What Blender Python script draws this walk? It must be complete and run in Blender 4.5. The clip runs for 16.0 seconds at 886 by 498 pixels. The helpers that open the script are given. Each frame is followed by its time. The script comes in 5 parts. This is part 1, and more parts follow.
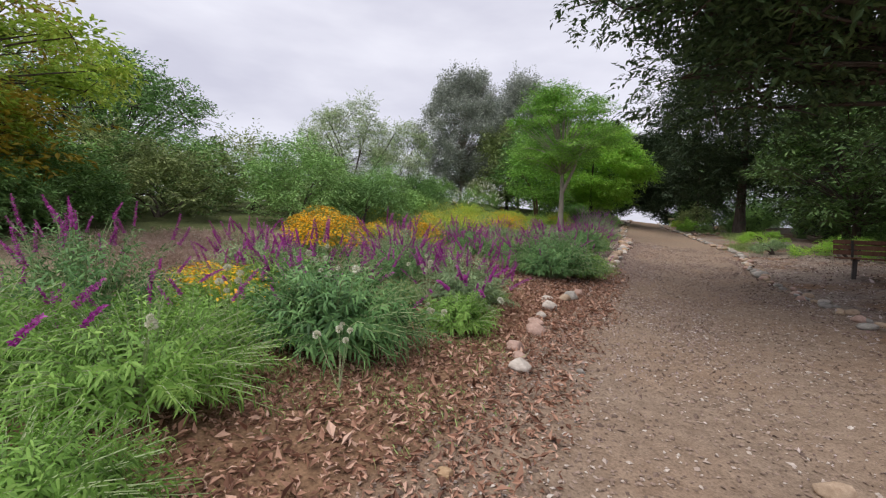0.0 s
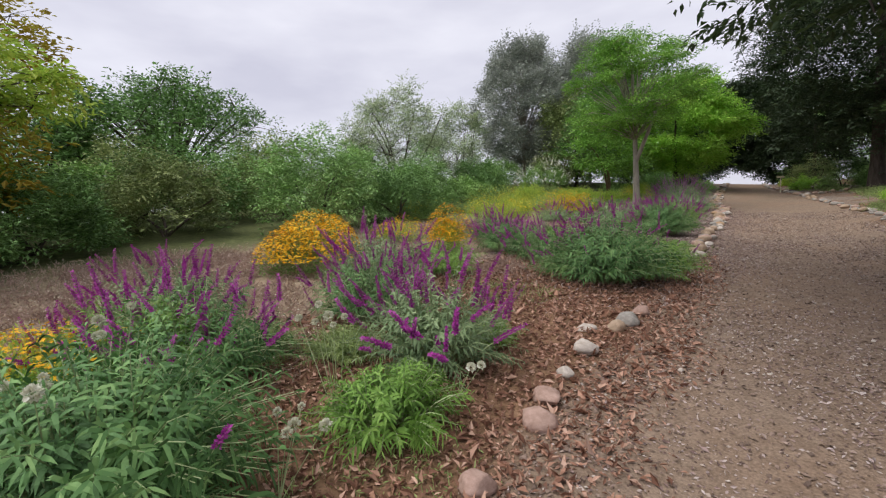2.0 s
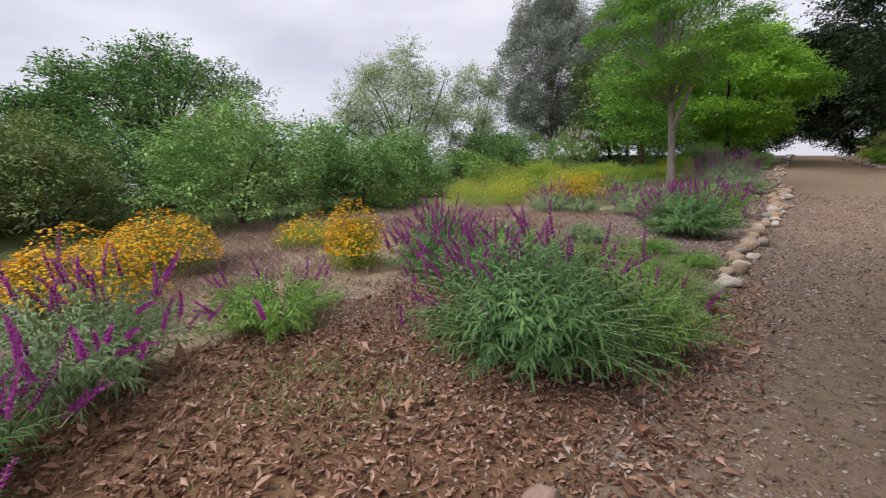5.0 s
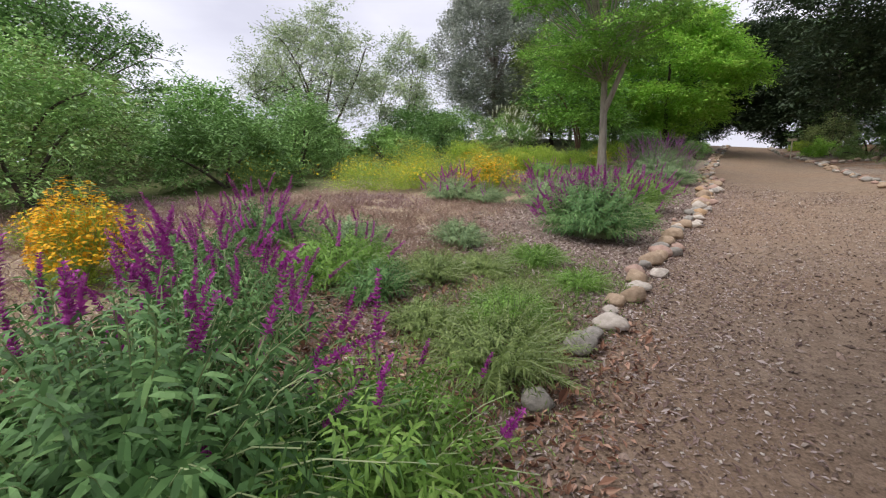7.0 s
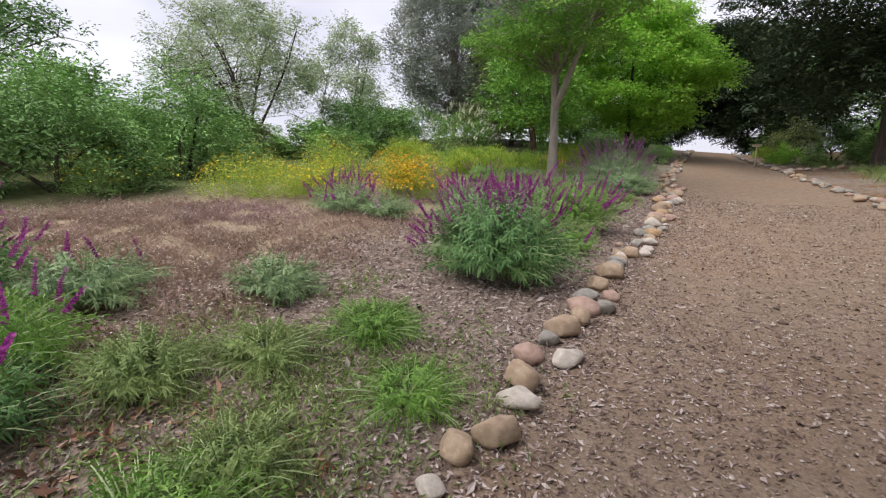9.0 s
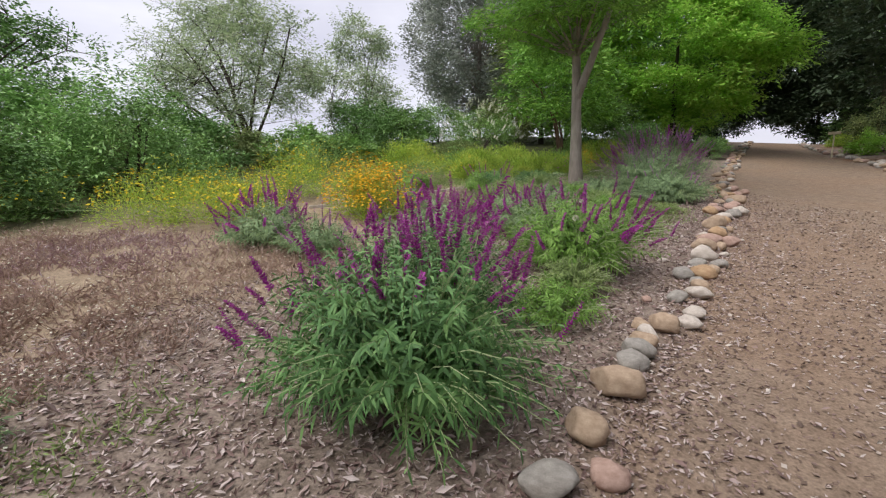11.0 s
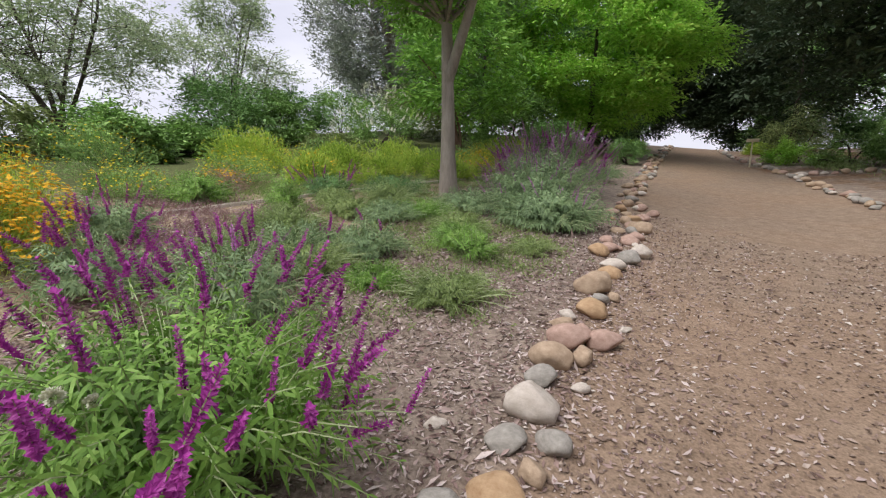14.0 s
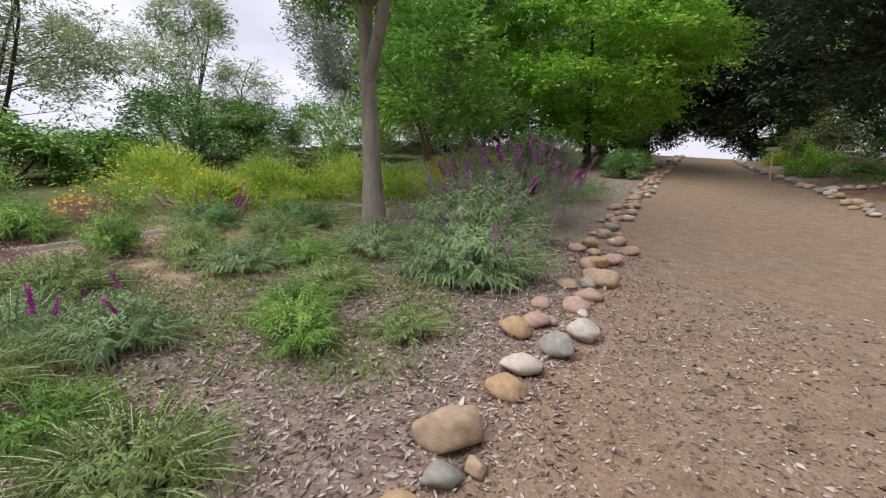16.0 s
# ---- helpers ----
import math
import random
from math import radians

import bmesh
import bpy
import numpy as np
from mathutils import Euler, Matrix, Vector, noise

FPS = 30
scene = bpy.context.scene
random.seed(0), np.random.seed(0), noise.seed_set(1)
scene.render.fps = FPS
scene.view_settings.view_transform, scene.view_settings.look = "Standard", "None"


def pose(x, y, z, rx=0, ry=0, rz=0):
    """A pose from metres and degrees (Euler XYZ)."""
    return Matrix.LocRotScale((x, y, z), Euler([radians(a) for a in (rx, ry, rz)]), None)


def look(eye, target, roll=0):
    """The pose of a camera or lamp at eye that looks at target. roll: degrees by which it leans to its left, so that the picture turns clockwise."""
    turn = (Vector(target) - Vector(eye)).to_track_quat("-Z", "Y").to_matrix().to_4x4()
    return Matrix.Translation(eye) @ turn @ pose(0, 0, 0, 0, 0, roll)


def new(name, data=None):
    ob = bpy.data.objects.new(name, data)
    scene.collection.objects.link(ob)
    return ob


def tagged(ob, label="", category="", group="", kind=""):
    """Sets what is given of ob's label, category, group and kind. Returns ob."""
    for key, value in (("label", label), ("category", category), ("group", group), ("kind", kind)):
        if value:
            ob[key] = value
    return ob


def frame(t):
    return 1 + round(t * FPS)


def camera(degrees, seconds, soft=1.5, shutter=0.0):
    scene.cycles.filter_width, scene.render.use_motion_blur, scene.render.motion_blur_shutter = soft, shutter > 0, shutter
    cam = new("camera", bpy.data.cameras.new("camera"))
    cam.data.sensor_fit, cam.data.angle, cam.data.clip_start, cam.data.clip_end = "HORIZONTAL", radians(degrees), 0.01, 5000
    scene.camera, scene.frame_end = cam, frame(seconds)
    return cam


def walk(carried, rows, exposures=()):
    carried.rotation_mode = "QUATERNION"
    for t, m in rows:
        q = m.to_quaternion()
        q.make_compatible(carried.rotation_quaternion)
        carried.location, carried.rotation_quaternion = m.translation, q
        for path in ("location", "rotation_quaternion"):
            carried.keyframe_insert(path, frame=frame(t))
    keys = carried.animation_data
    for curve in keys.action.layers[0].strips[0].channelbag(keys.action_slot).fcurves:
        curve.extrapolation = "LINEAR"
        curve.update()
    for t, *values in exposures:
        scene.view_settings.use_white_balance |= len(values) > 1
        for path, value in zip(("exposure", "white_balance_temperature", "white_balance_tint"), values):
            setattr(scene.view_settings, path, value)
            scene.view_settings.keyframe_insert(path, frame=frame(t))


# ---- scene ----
cam = camera(90.1, 16.0, soft=1.2)
METRES, EYE, TILT, LEAN, TURN = 20.0, 1.5, -15.5, 3.0, 25.5
ROWS = [
    (0.0, 0.0, 0.0, 0.0, -1.36, 13.36, -5.75),
    (0.5, 0.0103, 0.0274, 0.0116, 0.23, 12.19, -4.09),
    (1.0, 0.0254, 0.0516, 0.0228, 5.67, 10.98, -3.75),
    (1.5, 0.038, 0.0789, 0.0325, 8.24, 10.27, -3.25),
    (2.0, 0.0508, 0.1075, 0.0445, 9.55, 10.58, -3.31),
    (2.5, 0.061, 0.1341, 0.0569, 12.57, 10.42, -4.48),
    (3.0, 0.0695, 0.1622, 0.068, 14.65, 9.62, -4.92),
    (5.5, 0.1351, 0.2869, 0.1156, 14.27, 5.91, -4.35),
    (6.0, 0.1511, 0.3135, 0.1216, 12.86, 5.03, -4.65),
    (6.5, 0.166, 0.3436, 0.131, 10.83, 4.82, -5.35),
    (7.0, 0.1784, 0.3727, 0.1411, 8.96, 4.74, -4.84),
    (7.5, 0.1921, 0.3991, 0.1509, 8.0, 4.63, -5.24),
    (8.0, 0.2056, 0.4266, 0.1598, 6.39, 4.73, -5.04),
    (8.5, 0.2189, 0.4544, 0.169, 4.94, 5.02, -5.03),
    (11.0, 0.269, 0.5944, 0.2186, 10.95, 4.65, -4.56),
    (11.5, 0.2835, 0.6241, 0.2302, 10.04, 4.84, -4.38),
    (12.0, 0.2966, 0.6536, 0.2411, 9.79, 5.0, -4.29),
    (12.5, 0.3091, 0.6785, 0.2511, 9.45, 5.29, -4.45),
    (13.0, 0.3218, 0.7051, 0.2597, 8.51, 5.51, -4.19),
    (13.5, 0.3349, 0.7293, 0.2667, 5.82, 5.37, -4.2),
    (14.0, 0.3484, 0.7532, 0.277, 3.58, 4.36, -4.45),
    (14.5, 0.3593, 0.7786, 0.2865, 2.53, 3.83, -4.61),
    (15.0, 0.376, 0.8045, 0.2976, 2.87, 4.18, -4.69),
    (15.5, 0.3911, 0.8262, 0.306, 4.83, 5.21, -4.59),
    (16.0, 0.4119, 0.8493, 0.3148, 5.84, 5.59, -4.45),
]
walk(cam, [(t, pose(0, 0, EYE, TILT, LEAN, TURN) @ pose(METRES * x, METRES * y, METRES * z, 90 + pitch, roll, yaw)) for t, x, y, z, yaw, pitch, roll in ROWS],
     [(0.0, 0.15), (3.0, 0.12), (5.5, 0.2), (6.5, 0.34), (8.5, 0.36), (12.0, 0.27), (14.0, 0.38), (16.0, 0.38)])

# ---- light ----
world = bpy.data.worlds.new("world")
scene.world = world
world.use_nodes = True
wn, wl = world.node_tree.nodes, world.node_tree.links
wn.clear()
w_out = wn.new("ShaderNodeOutputWorld")
w_bg = wn.new("ShaderNodeBackground")
w_sky = wn.new("ShaderNodeTexSky")
w_sky.sky_type = "NISHITA"
w_sky.sun_disc = False
w_sky.sun_elevation, w_sky.sun_rotation = radians(62), radians(200)
w_scale = wn.new("ShaderNodeMix")
w_scale.data_type, w_scale.blend_type = "RGBA", "MULTIPLY"
w_scale.inputs[0].default_value = 1.0
wl.new(w_sky.outputs[0], w_scale.inputs[6])
w_scale.inputs[7].default_value = (0.10, 0.10, 0.10, 1)
w_co = wn.new("ShaderNodeTexCoord")
w_map = wn.new("ShaderNodeMapping")
w_map.inputs["Scale"].default_value = (1.0, 1.0, 3.2)
w_noise = wn.new("ShaderNodeTexNoise")
w_noise.inputs["Scale"].default_value, w_noise.inputs["Detail"].default_value = 2.2, 5
w_ramp = wn.new("ShaderNodeValToRGB")
w_ramp.color_ramp.elements[0].position, w_ramp.color_ramp.elements[0].color = 0.34, (0.64, 0.63, 0.74, 1)
w_ramp.color_ramp.elements[1].position, w_ramp.color_ramp.elements[1].color = 0.62, (0.86, 0.85, 0.94, 1)
wl.new(w_co.outputs["Generated"], w_map.inputs[0])
wl.new(w_map.outputs[0], w_noise.inputs["Vector"])
wl.new(w_noise.outputs[0], w_ramp.inputs[0])
w_mix = wn.new("ShaderNodeMix")
w_mix.data_type = "RGBA"
w_mix.inputs[0].default_value = 0.88
wl.new(w_scale.outputs[2], w_mix.inputs[6])
wl.new(w_ramp.outputs[0], w_mix.inputs[7])
wl.new(w_mix.outputs[2], w_bg.inputs[0])
w_bg.inputs[1].default_value = 1.0
wl.new(w_bg.outputs[0], w_out.inputs[0])

sun = new("sun", bpy.data.lights.new("sun", "SUN"))
sun.data.energy, sun.data.angle, sun.data.color = 2.3, radians(45), (1.0, 0.95, 0.9)
sun.matrix_world = look((0, 0, 30), (6, 14, 0))
scene.view_settings.exposure = 0.2


# ---- materials ----
def material(name, rough=0.8, spec=0.3):
    m = bpy.data.materials.new(name)
    m.use_nodes = True
    b = m.node_tree.nodes["Principled BSDF"]
    b.inputs["Roughness"].default_value = rough
    b.inputs["Specular IOR Level"].default_value = spec
    return m, m.node_tree.nodes, m.node_tree.links, b


def ramp_node(n, stops):
    r = n.new("ShaderNodeValToRGB")
    e = r.color_ramp.elements
    while len(e) < len(stops):
        e.new(0.5)
    for el, (p, c) in zip(e, stops):
        el.position, el.color = p, (*c, 1)
    return r


def noise_node(n, l, scale, detail=4, rough=0.6, vector=None):
    t = n.new("ShaderNodeTexNoise")
    t.inputs["Scale"].default_value, t.inputs["Detail"].default_value, t.inputs["Roughness"].default_value = scale, detail, rough
    if vector is None:
        vector = n.new("ShaderNodeNewGeometry").outputs["Position"]
    l.new(vector, t.inputs["Vector"])
    return t


def leaf_material(name, dark, mid, light, glow=0.3, clump=1.2, rough=0.6):
    """Leaves: each island its own shade, with slow changes over the plant, and light passing through."""
    m, n, l, b = material(name, rough, 0.35)
    g = n.new("ShaderNodeNewGeometry")
    r = ramp_node(n, [(0.0, dark), (0.55, mid), (1.0, light)])
    t = noise_node(n, l, clump, 3, 0.6, g.outputs["Position"])
    a = n.new("ShaderNodeMath")
    a.operation = "MULTIPLY_ADD"
    a.inputs[1].default_value = 0.55
    c = n.new("ShaderNodeMath")
    c.operation = "MULTIPLY_ADD"
    c.inputs[1].default_value, c.inputs[2].default_value = 1.3, -0.42
    l.new(t.outputs[0], c.inputs[0])
    l.new(g.outputs["Random Per Island"], a.inputs[0])
    l.new(c.outputs[0], a.inputs[2])
    l.new(a.outputs[0], r.inputs[0])
    l.new(r.outputs[0], b.inputs["Base Color"])
    tr = n.new("ShaderNodeBsdfTranslucent")
    l.new(r.outputs[0], tr.inputs[0])
    mx = n.new("ShaderNodeMixShader")
    mx.inputs[0].default_value = glow * 0.85
    out = n["Material Output"]
    l.new(b.outputs[0], mx.inputs[1])
    l.new(tr.outputs[0], mx.inputs[2])
    l.new(mx.outputs[0], out.inputs[0])
    return m


def bark_material(name, dark, light, scale=9):
    m, n, l, b = material(name, 0.9, 0.2)
    g = n.new("ShaderNodeNewGeometry")
    mp = n.new("ShaderNodeMapping")
    mp.inputs["Scale"].default_value = (1, 1, 0.22)
    l.new(g.outputs["Position"], mp.inputs[0])
    t = noise_node(n, l, scale, 8, 0.7, mp.outputs[0])
    r = ramp_node(n, [(0.3, dark), (0.7, light)])
    l.new(t.outputs[0], r.inputs[0])
    l.new(r.outputs[0], b.inputs["Base Color"])
    bump = n.new("ShaderNodeBump")
    bump.inputs["Strength"].default_value, bump.inputs["Distance"].default_value = 0.6, 0.02
    l.new(t.outputs[0], bump.inputs["Height"])
    l.new(bump.outputs[0], b.inputs["Normal"])
    return m


def island_material(name, stops, rough=0.85, noise_scale=30):
    m, n, l, b = material(name, rough, 0.25)
    g = n.new("ShaderNodeNewGeometry")
    r = ramp_node(n, stops)
    l.new(g.outputs["Random Per Island"], r.inputs[0])
    t = noise_node(n, l, noise_scale, 5, 0.6, g.outputs["Position"])
    v = n.new("ShaderNodeMapRange")
    v.inputs[3].default_value, v.inputs[4].default_value = 0.6, 1.35
    l.new(t.outputs[0], v.inputs[0])
    mx = n.new("ShaderNodeVectorMath")
    mx.operation = "SCALE"
    l.new(r.outputs[0], mx.inputs[0])
    l.new(v.outputs[0], mx.inputs[3])
    l.new(mx.outputs[0], b.inputs["Base Color"])
    return m


def stone_material(name, dark, light):
    m, n, l, b = material(name, 0.82, 0.3)
    co = n.new("ShaderNodeTexCoord")
    oi = n.new("ShaderNodeObjectInfo")
    off = n.new("ShaderNodeVectorMath")
    off.operation = "ADD"
    l.new(co.outputs["Object"], off.inputs[0])
    l.new(oi.outputs["Random"], off.inputs[1])
    t = noise_node(n, l, 5, 8, 0.65, off.outputs[0])
    f = noise_node(n, l, 45, 6, 0.7, off.outputs[0])
    r = ramp_node(n, [(0.28, dark), (0.5, tuple((a + c) / 2 for a, c in zip(dark, light))), (0.72, light)])
    l.new(t.outputs[0], r.inputs[0])
    v = n.new("ShaderNodeMapRange")
    v.inputs[3].default_value, v.inputs[4].default_value = 0.72, 1.25
    l.new(f.outputs[0], v.inputs[0])
    mx = n.new("ShaderNodeVectorMath")
    mx.operation = "SCALE"
    l.new(r.outputs[0], mx.inputs[0])
    l.new(v.outputs[0], mx.inputs[3])
    l.new(mx.outputs[0], b.inputs["Base Color"])
    bump = n.new("ShaderNodeBump")
    bump.inputs["Strength"].default_value, bump.inputs["Distance"].default_value = 0.5, 0.008
    l.new(f.outputs[0], bump.inputs["Height"])
    l.new(bump.outputs[0], b.inputs["Normal"])
    return m


def ground_material():
    """Trodden gravel on the path; brown leaf litter, then grey wood chips, then dry turf in the beds."""
    m, n, l, b = material("ground_soil", 0.95, 0.15)
    g = n.new("ShaderNodeNewGeometry")
    pos = g.outputs["Position"]
    sep = n.new("ShaderNodeSeparateXYZ")
    l.new(pos, sep.inputs[0])
    wob = noise_node(n, l, 0.9, 4, 0.6, pos)
    fine = noise_node(n, l, 60, 6, 0.75, pos)
    mid = noise_node(n, l, 7, 6, 0.7, pos)
    big = noise_node(n, l, 0.55, 4, 0.6, pos)
    vor = n.new("ShaderNodeTexVoronoi")
    vor.inputs["Scale"].default_value = 38
    l.new(pos, vor.inputs["Vector"])

    def band(source, a, c, wobble=1.0):
        w = n.new("ShaderNodeMath")
        w.operation = "MULTIPLY_ADD"
        w.inputs[1].default_value = wobble
        l.new(wob.outputs[0], w.inputs[0])
        l.new(source, w.inputs[2])
        r = n.new("ShaderNodeMapRange")
        r.interpolation_type = "SMOOTHSTEP"
        r.inputs[1].default_value, r.inputs[2].default_value = a + wobble / 2, c + wobble / 2
        l.new(w.outputs[0], r.inputs[0])
        return r.outputs[0]

    def mix(f, a, c, blend="MIX"):
        x = n.new("ShaderNodeMix")
        x.data_type, x.blend_type = "RGBA", blend
        if isinstance(f, float):
            x.inputs[0].default_value = f
        else:
            l.new(f, x.inputs[0])
        l.new(a, x.inputs[6])
        l.new(c, x.inputs[7])
        return x.outputs[2]

    def times(a, c):
        x = n.new("ShaderNodeMath")
        x.operation = "MULTIPLY"
        l.new(a, x.inputs[0])
        l.new(c, x.inputs[1])
        return x.outputs[0]

    def ramp(src, *stops):
        r = ramp_node(n, stops)
        l.new(src, r.inputs[0])
        return r.outputs[0]

    path = ramp(mid.outputs[0], (0.3, (0.200, 0.148, 0.110)), (0.7, (0.325, 0.250, 0.188)))
    path2 = ramp(mid.outputs[0], (0.3, (0.222, 0.156, 0.110)), (0.7, (0.328, 0.243, 0.178)))
    path = mix(ramp(big.outputs[0], (0.42, (0, 0, 0)), (0.6, (1, 1, 1))), path, path2)
    litter = ramp(mid.outputs[0], (0.3, (0.102, 0.060, 0.037)), (0.55, (0.232, 0.143, 0.087)), (0.75, (0.368, 0.236, 0.147)))
    chips = ramp(mid.outputs[0], (0.3, (0.142, 0.109, 0.087)), (0.7, (0.349, 0.289, 0.241)))
    turf = ramp(mid.outputs[0], (0.3, (0.210, 0.160, 0.110)), (0.6, (0.345, 0.275, 0.195)), (0.8, (0.430, 0.340, 0.260)))
    green = ramp(mid.outputs[0], (0.3, (0.06, 0.075, 0.03)), (0.7, (0.15, 0.17, 0.07)))
    bed = mix(band(sep.outputs[1], 8.5, 12.0, 3.0), litter, chips)
    neg = n.new("ShaderNodeMath")
    neg.operation = "MULTIPLY"
    neg.inputs[1].default_value = -1
    l.new(sep.outputs[0], neg.inputs[0])
    bed = mix(band(neg.outputs[0], 3.4, 4.6, 2.0), bed, turf)
    bed = mix(band(neg.outputs[0], 7.5, 10.5, 2.0), bed, green)
    right = mix(ramp(big.outputs[0], (0.45, (0, 0, 0)), (0.6, (1, 1, 1))), chips, litter)

    def drift(axis, y0, y1, amount):
        r = n.new("ShaderNodeMapRange")
        r.interpolation_type = "SMOOTHSTEP"
        r.inputs[1].default_value, r.inputs[2].default_value, r.inputs[4].default_value = y0, y1, amount
        l.new(sep.outputs[1], r.inputs[0])
        a = n.new("ShaderNodeMath")
        l.new(axis, a.inputs[0])
        l.new(r.outputs[0], a.inputs[1])
        return a.outputs[0]

    col = mix(band(drift(neg.outputs[0], 16, 36, -1.0), 0.95, 1.35, 0.8), path, bed)
    col = mix(band(drift(sep.outputs[0], 26, 45, 2.5), 2.45, 2.95, 0.5), col, right)
    col = mix(band(sep.outputs[0], 8.5, 12.0, 2.0), col, green)
    speck = ramp(vor.outputs["Distance"], (0.0, (0.62, 0.6, 0.58)), (0.5, (1.12, 1.1, 1.08)))
    col = mix(0.75, col, speck, "MULTIPLY")
    speck2 = ramp(fine.outputs[0], (0.35, (0.7, 0.7, 0.7)), (0.65, (1.3, 1.3, 1.3)))
    col = mix(0.8, col, speck2, "MULTIPLY")
    l.new(col, b.inputs["Base Color"])
    bump = n.new("ShaderNodeBump")
    bump.inputs["Strength"].default_value, bump.inputs["Distance"].default_value = 0.7, 0.015
    add = n.new("ShaderNodeMath")
    l.new(fine.outputs[0], add.inputs[0])
    l.new(mid.outputs[0], add.inputs[1])
    l.new(add.outputs[0], bump.inputs["Height"])
    l.new(bump.outputs[0], b.inputs["Normal"])
    return m


M_GROUND = ground_material()
M_SAGE = leaf_material("sage_leaf", (0.028, 0.065, 0.023), (0.136, 0.289, 0.095), (0.319, 0.517, 0.186), 0.2, 2.5)
M_HERB = leaf_material("herb_leaf", (0.079, 0.122, 0.041), (0.286, 0.386, 0.132), (0.483, 0.578, 0.235), 0.3, 1.4)
M_SAGE2 = leaf_material("sage_leaf_bright", (0.067, 0.138, 0.029), (0.228, 0.419, 0.082), (0.438, 0.652, 0.176), 0.3, 2.5)
M_GREY = leaf_material("grey_green_leaf", (0.109, 0.165, 0.089), (0.275, 0.399, 0.196), (0.462, 0.591, 0.314), 0.25, 2.5)
M_STEM = leaf_material("pale_stem", (0.225, 0.296, 0.130), (0.365, 0.443, 0.224), (0.505, 0.565, 0.329), 0.1)
M_PURPLE = leaf_material("purple_calyx", (0.26, 0.02, 0.22), (0.46, 0.06, 0.38), (0.62, 0.18, 0.54), 0.25, 6)
M_MAUVE = leaf_material("mauve_calyx", (0.264, 0.080, 0.250), (0.480, 0.180, 0.450), (0.660, 0.320, 0.625), 0.25, 6)
M_ORANGE = leaf_material("orange_petal", (0.75, 0.37, 0.008), (0.87, 0.52, 0.014), (0.90, 0.64, 0.035), 0.25, 2)
M_YELLOW = leaf_material("yellow_petal", (0.62, 0.45, 0.01), (0.8, 0.62, 0.02), (0.85, 0.74, 0.06), 0.25, 2)
M_WHITE = leaf_material("cream_petal", (0.55, 0.55, 0.40), (0.72, 0.72, 0.58), (0.8, 0.8, 0.7), 0.2, 2)
M_DRY = leaf_material("dry_grass", (0.220, 0.143, 0.108), (0.432, 0.312, 0.250), (0.624, 0.480, 0.421), 0.2, 1.5)
M_PINKDRY = leaf_material("dry_pink_herb", (0.220, 0.120, 0.117), (0.380, 0.250, 0.247), (0.550, 0.440, 0.468), 0.2, 1.5)
M_LIME = leaf_material("lime_leaf", (0.135, 0.221, 0.030), (0.428, 0.606, 0.095), (0.718, 0.719, 0.186), 0.35, 1.4)
M_OCHRE = leaf_material("ochre_leaf", (0.264, 0.180, 0.028), (0.418, 0.324, 0.039), (0.484, 0.504, 0.077), 0.35, 1.0)
M_FOL_A = leaf_material("tree_leaf_fresh", (0.068, 0.166, 0.032), (0.230, 0.452, 0.081), (0.459, 0.700, 0.161), 0.38, 0.9)
M_FOL_BRIGHT = leaf_material("tree_leaf_bright", (0.149, 0.294, 0.047), (0.373, 0.680, 0.099), (0.634, 0.750, 0.195), 0.4, 0.7)
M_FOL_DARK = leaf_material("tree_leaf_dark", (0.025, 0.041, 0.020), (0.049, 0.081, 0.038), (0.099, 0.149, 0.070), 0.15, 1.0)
M_FOL_MID = leaf_material("tree_leaf_mid", (0.035, 0.065, 0.022), (0.100, 0.185, 0.055), (0.200, 0.330, 0.100), 0.2, 1.0)
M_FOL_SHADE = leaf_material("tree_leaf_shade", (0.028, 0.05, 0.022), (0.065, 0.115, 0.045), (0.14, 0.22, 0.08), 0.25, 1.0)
M_FOL_OAK = leaf_material("oak_leaf", (0.037, 0.076, 0.025), (0.183, 0.336, 0.103), (0.363, 0.596, 0.210), 0.12, 0.6)
M_FOL_WILLOW = leaf_material("willow_leaf", (0.176, 0.231, 0.123), (0.439, 0.541, 0.308), (0.695, 0.700, 0.520), 0.35, 0.8)
M_FOL_GREY = leaf_material("silver_leaf", (0.153, 0.181, 0.146), (0.383, 0.415, 0.362), (0.651, 0.678, 0.623), 0.25, 0.5)
M_FOL_SHRUB = leaf_material("shrub_leaf", (0.053, 0.101, 0.028), (0.257, 0.438, 0.121), (0.492, 0.716, 0.241), 0.15, 0.7)
M_FOL_LIGHT = leaf_material("light_shrub_leaf", (0.061, 0.110, 0.036), (0.284, 0.486, 0.158), (0.519, 0.750, 0.284), 0.14, 1.3)
M_FOL_SHRUB2 = leaf_material("olive_shrub_leaf", (0.070, 0.097, 0.037), (0.264, 0.334, 0.124), (0.483, 0.541, 0.230), 0.15, 0.7)
M_BARK_PALE = bark_material("pale_grey_bark", (0.213, 0.181, 0.152), (0.425, 0.375, 0.323))
M_BARK_DARK = bark_material("dark_bark", (0.045, 0.035, 0.03), (0.13, 0.105, 0.09))
M_BARK_RED = bark_material("reddish_bark", (0.14, 0.08, 0.06), (0.26, 0.17, 0.13))
M_LITTER = island_material("fallen_leaf", [(0, (0.121, 0.056, 0.036)), (0.35, (0.272, 0.144, 0.095)), (0.7, (0.444, 0.260, 0.181)), (1, (0.585, 0.399, 0.308))], 0.7)
M_CHIP = island_material("wood_chip", [(0, (0.110, 0.073, 0.063)), (0.4, (0.286, 0.197, 0.175)), (0.7, (0.440, 0.355, 0.330)), (1, (0.600, 0.520, 0.490))], 0.9)
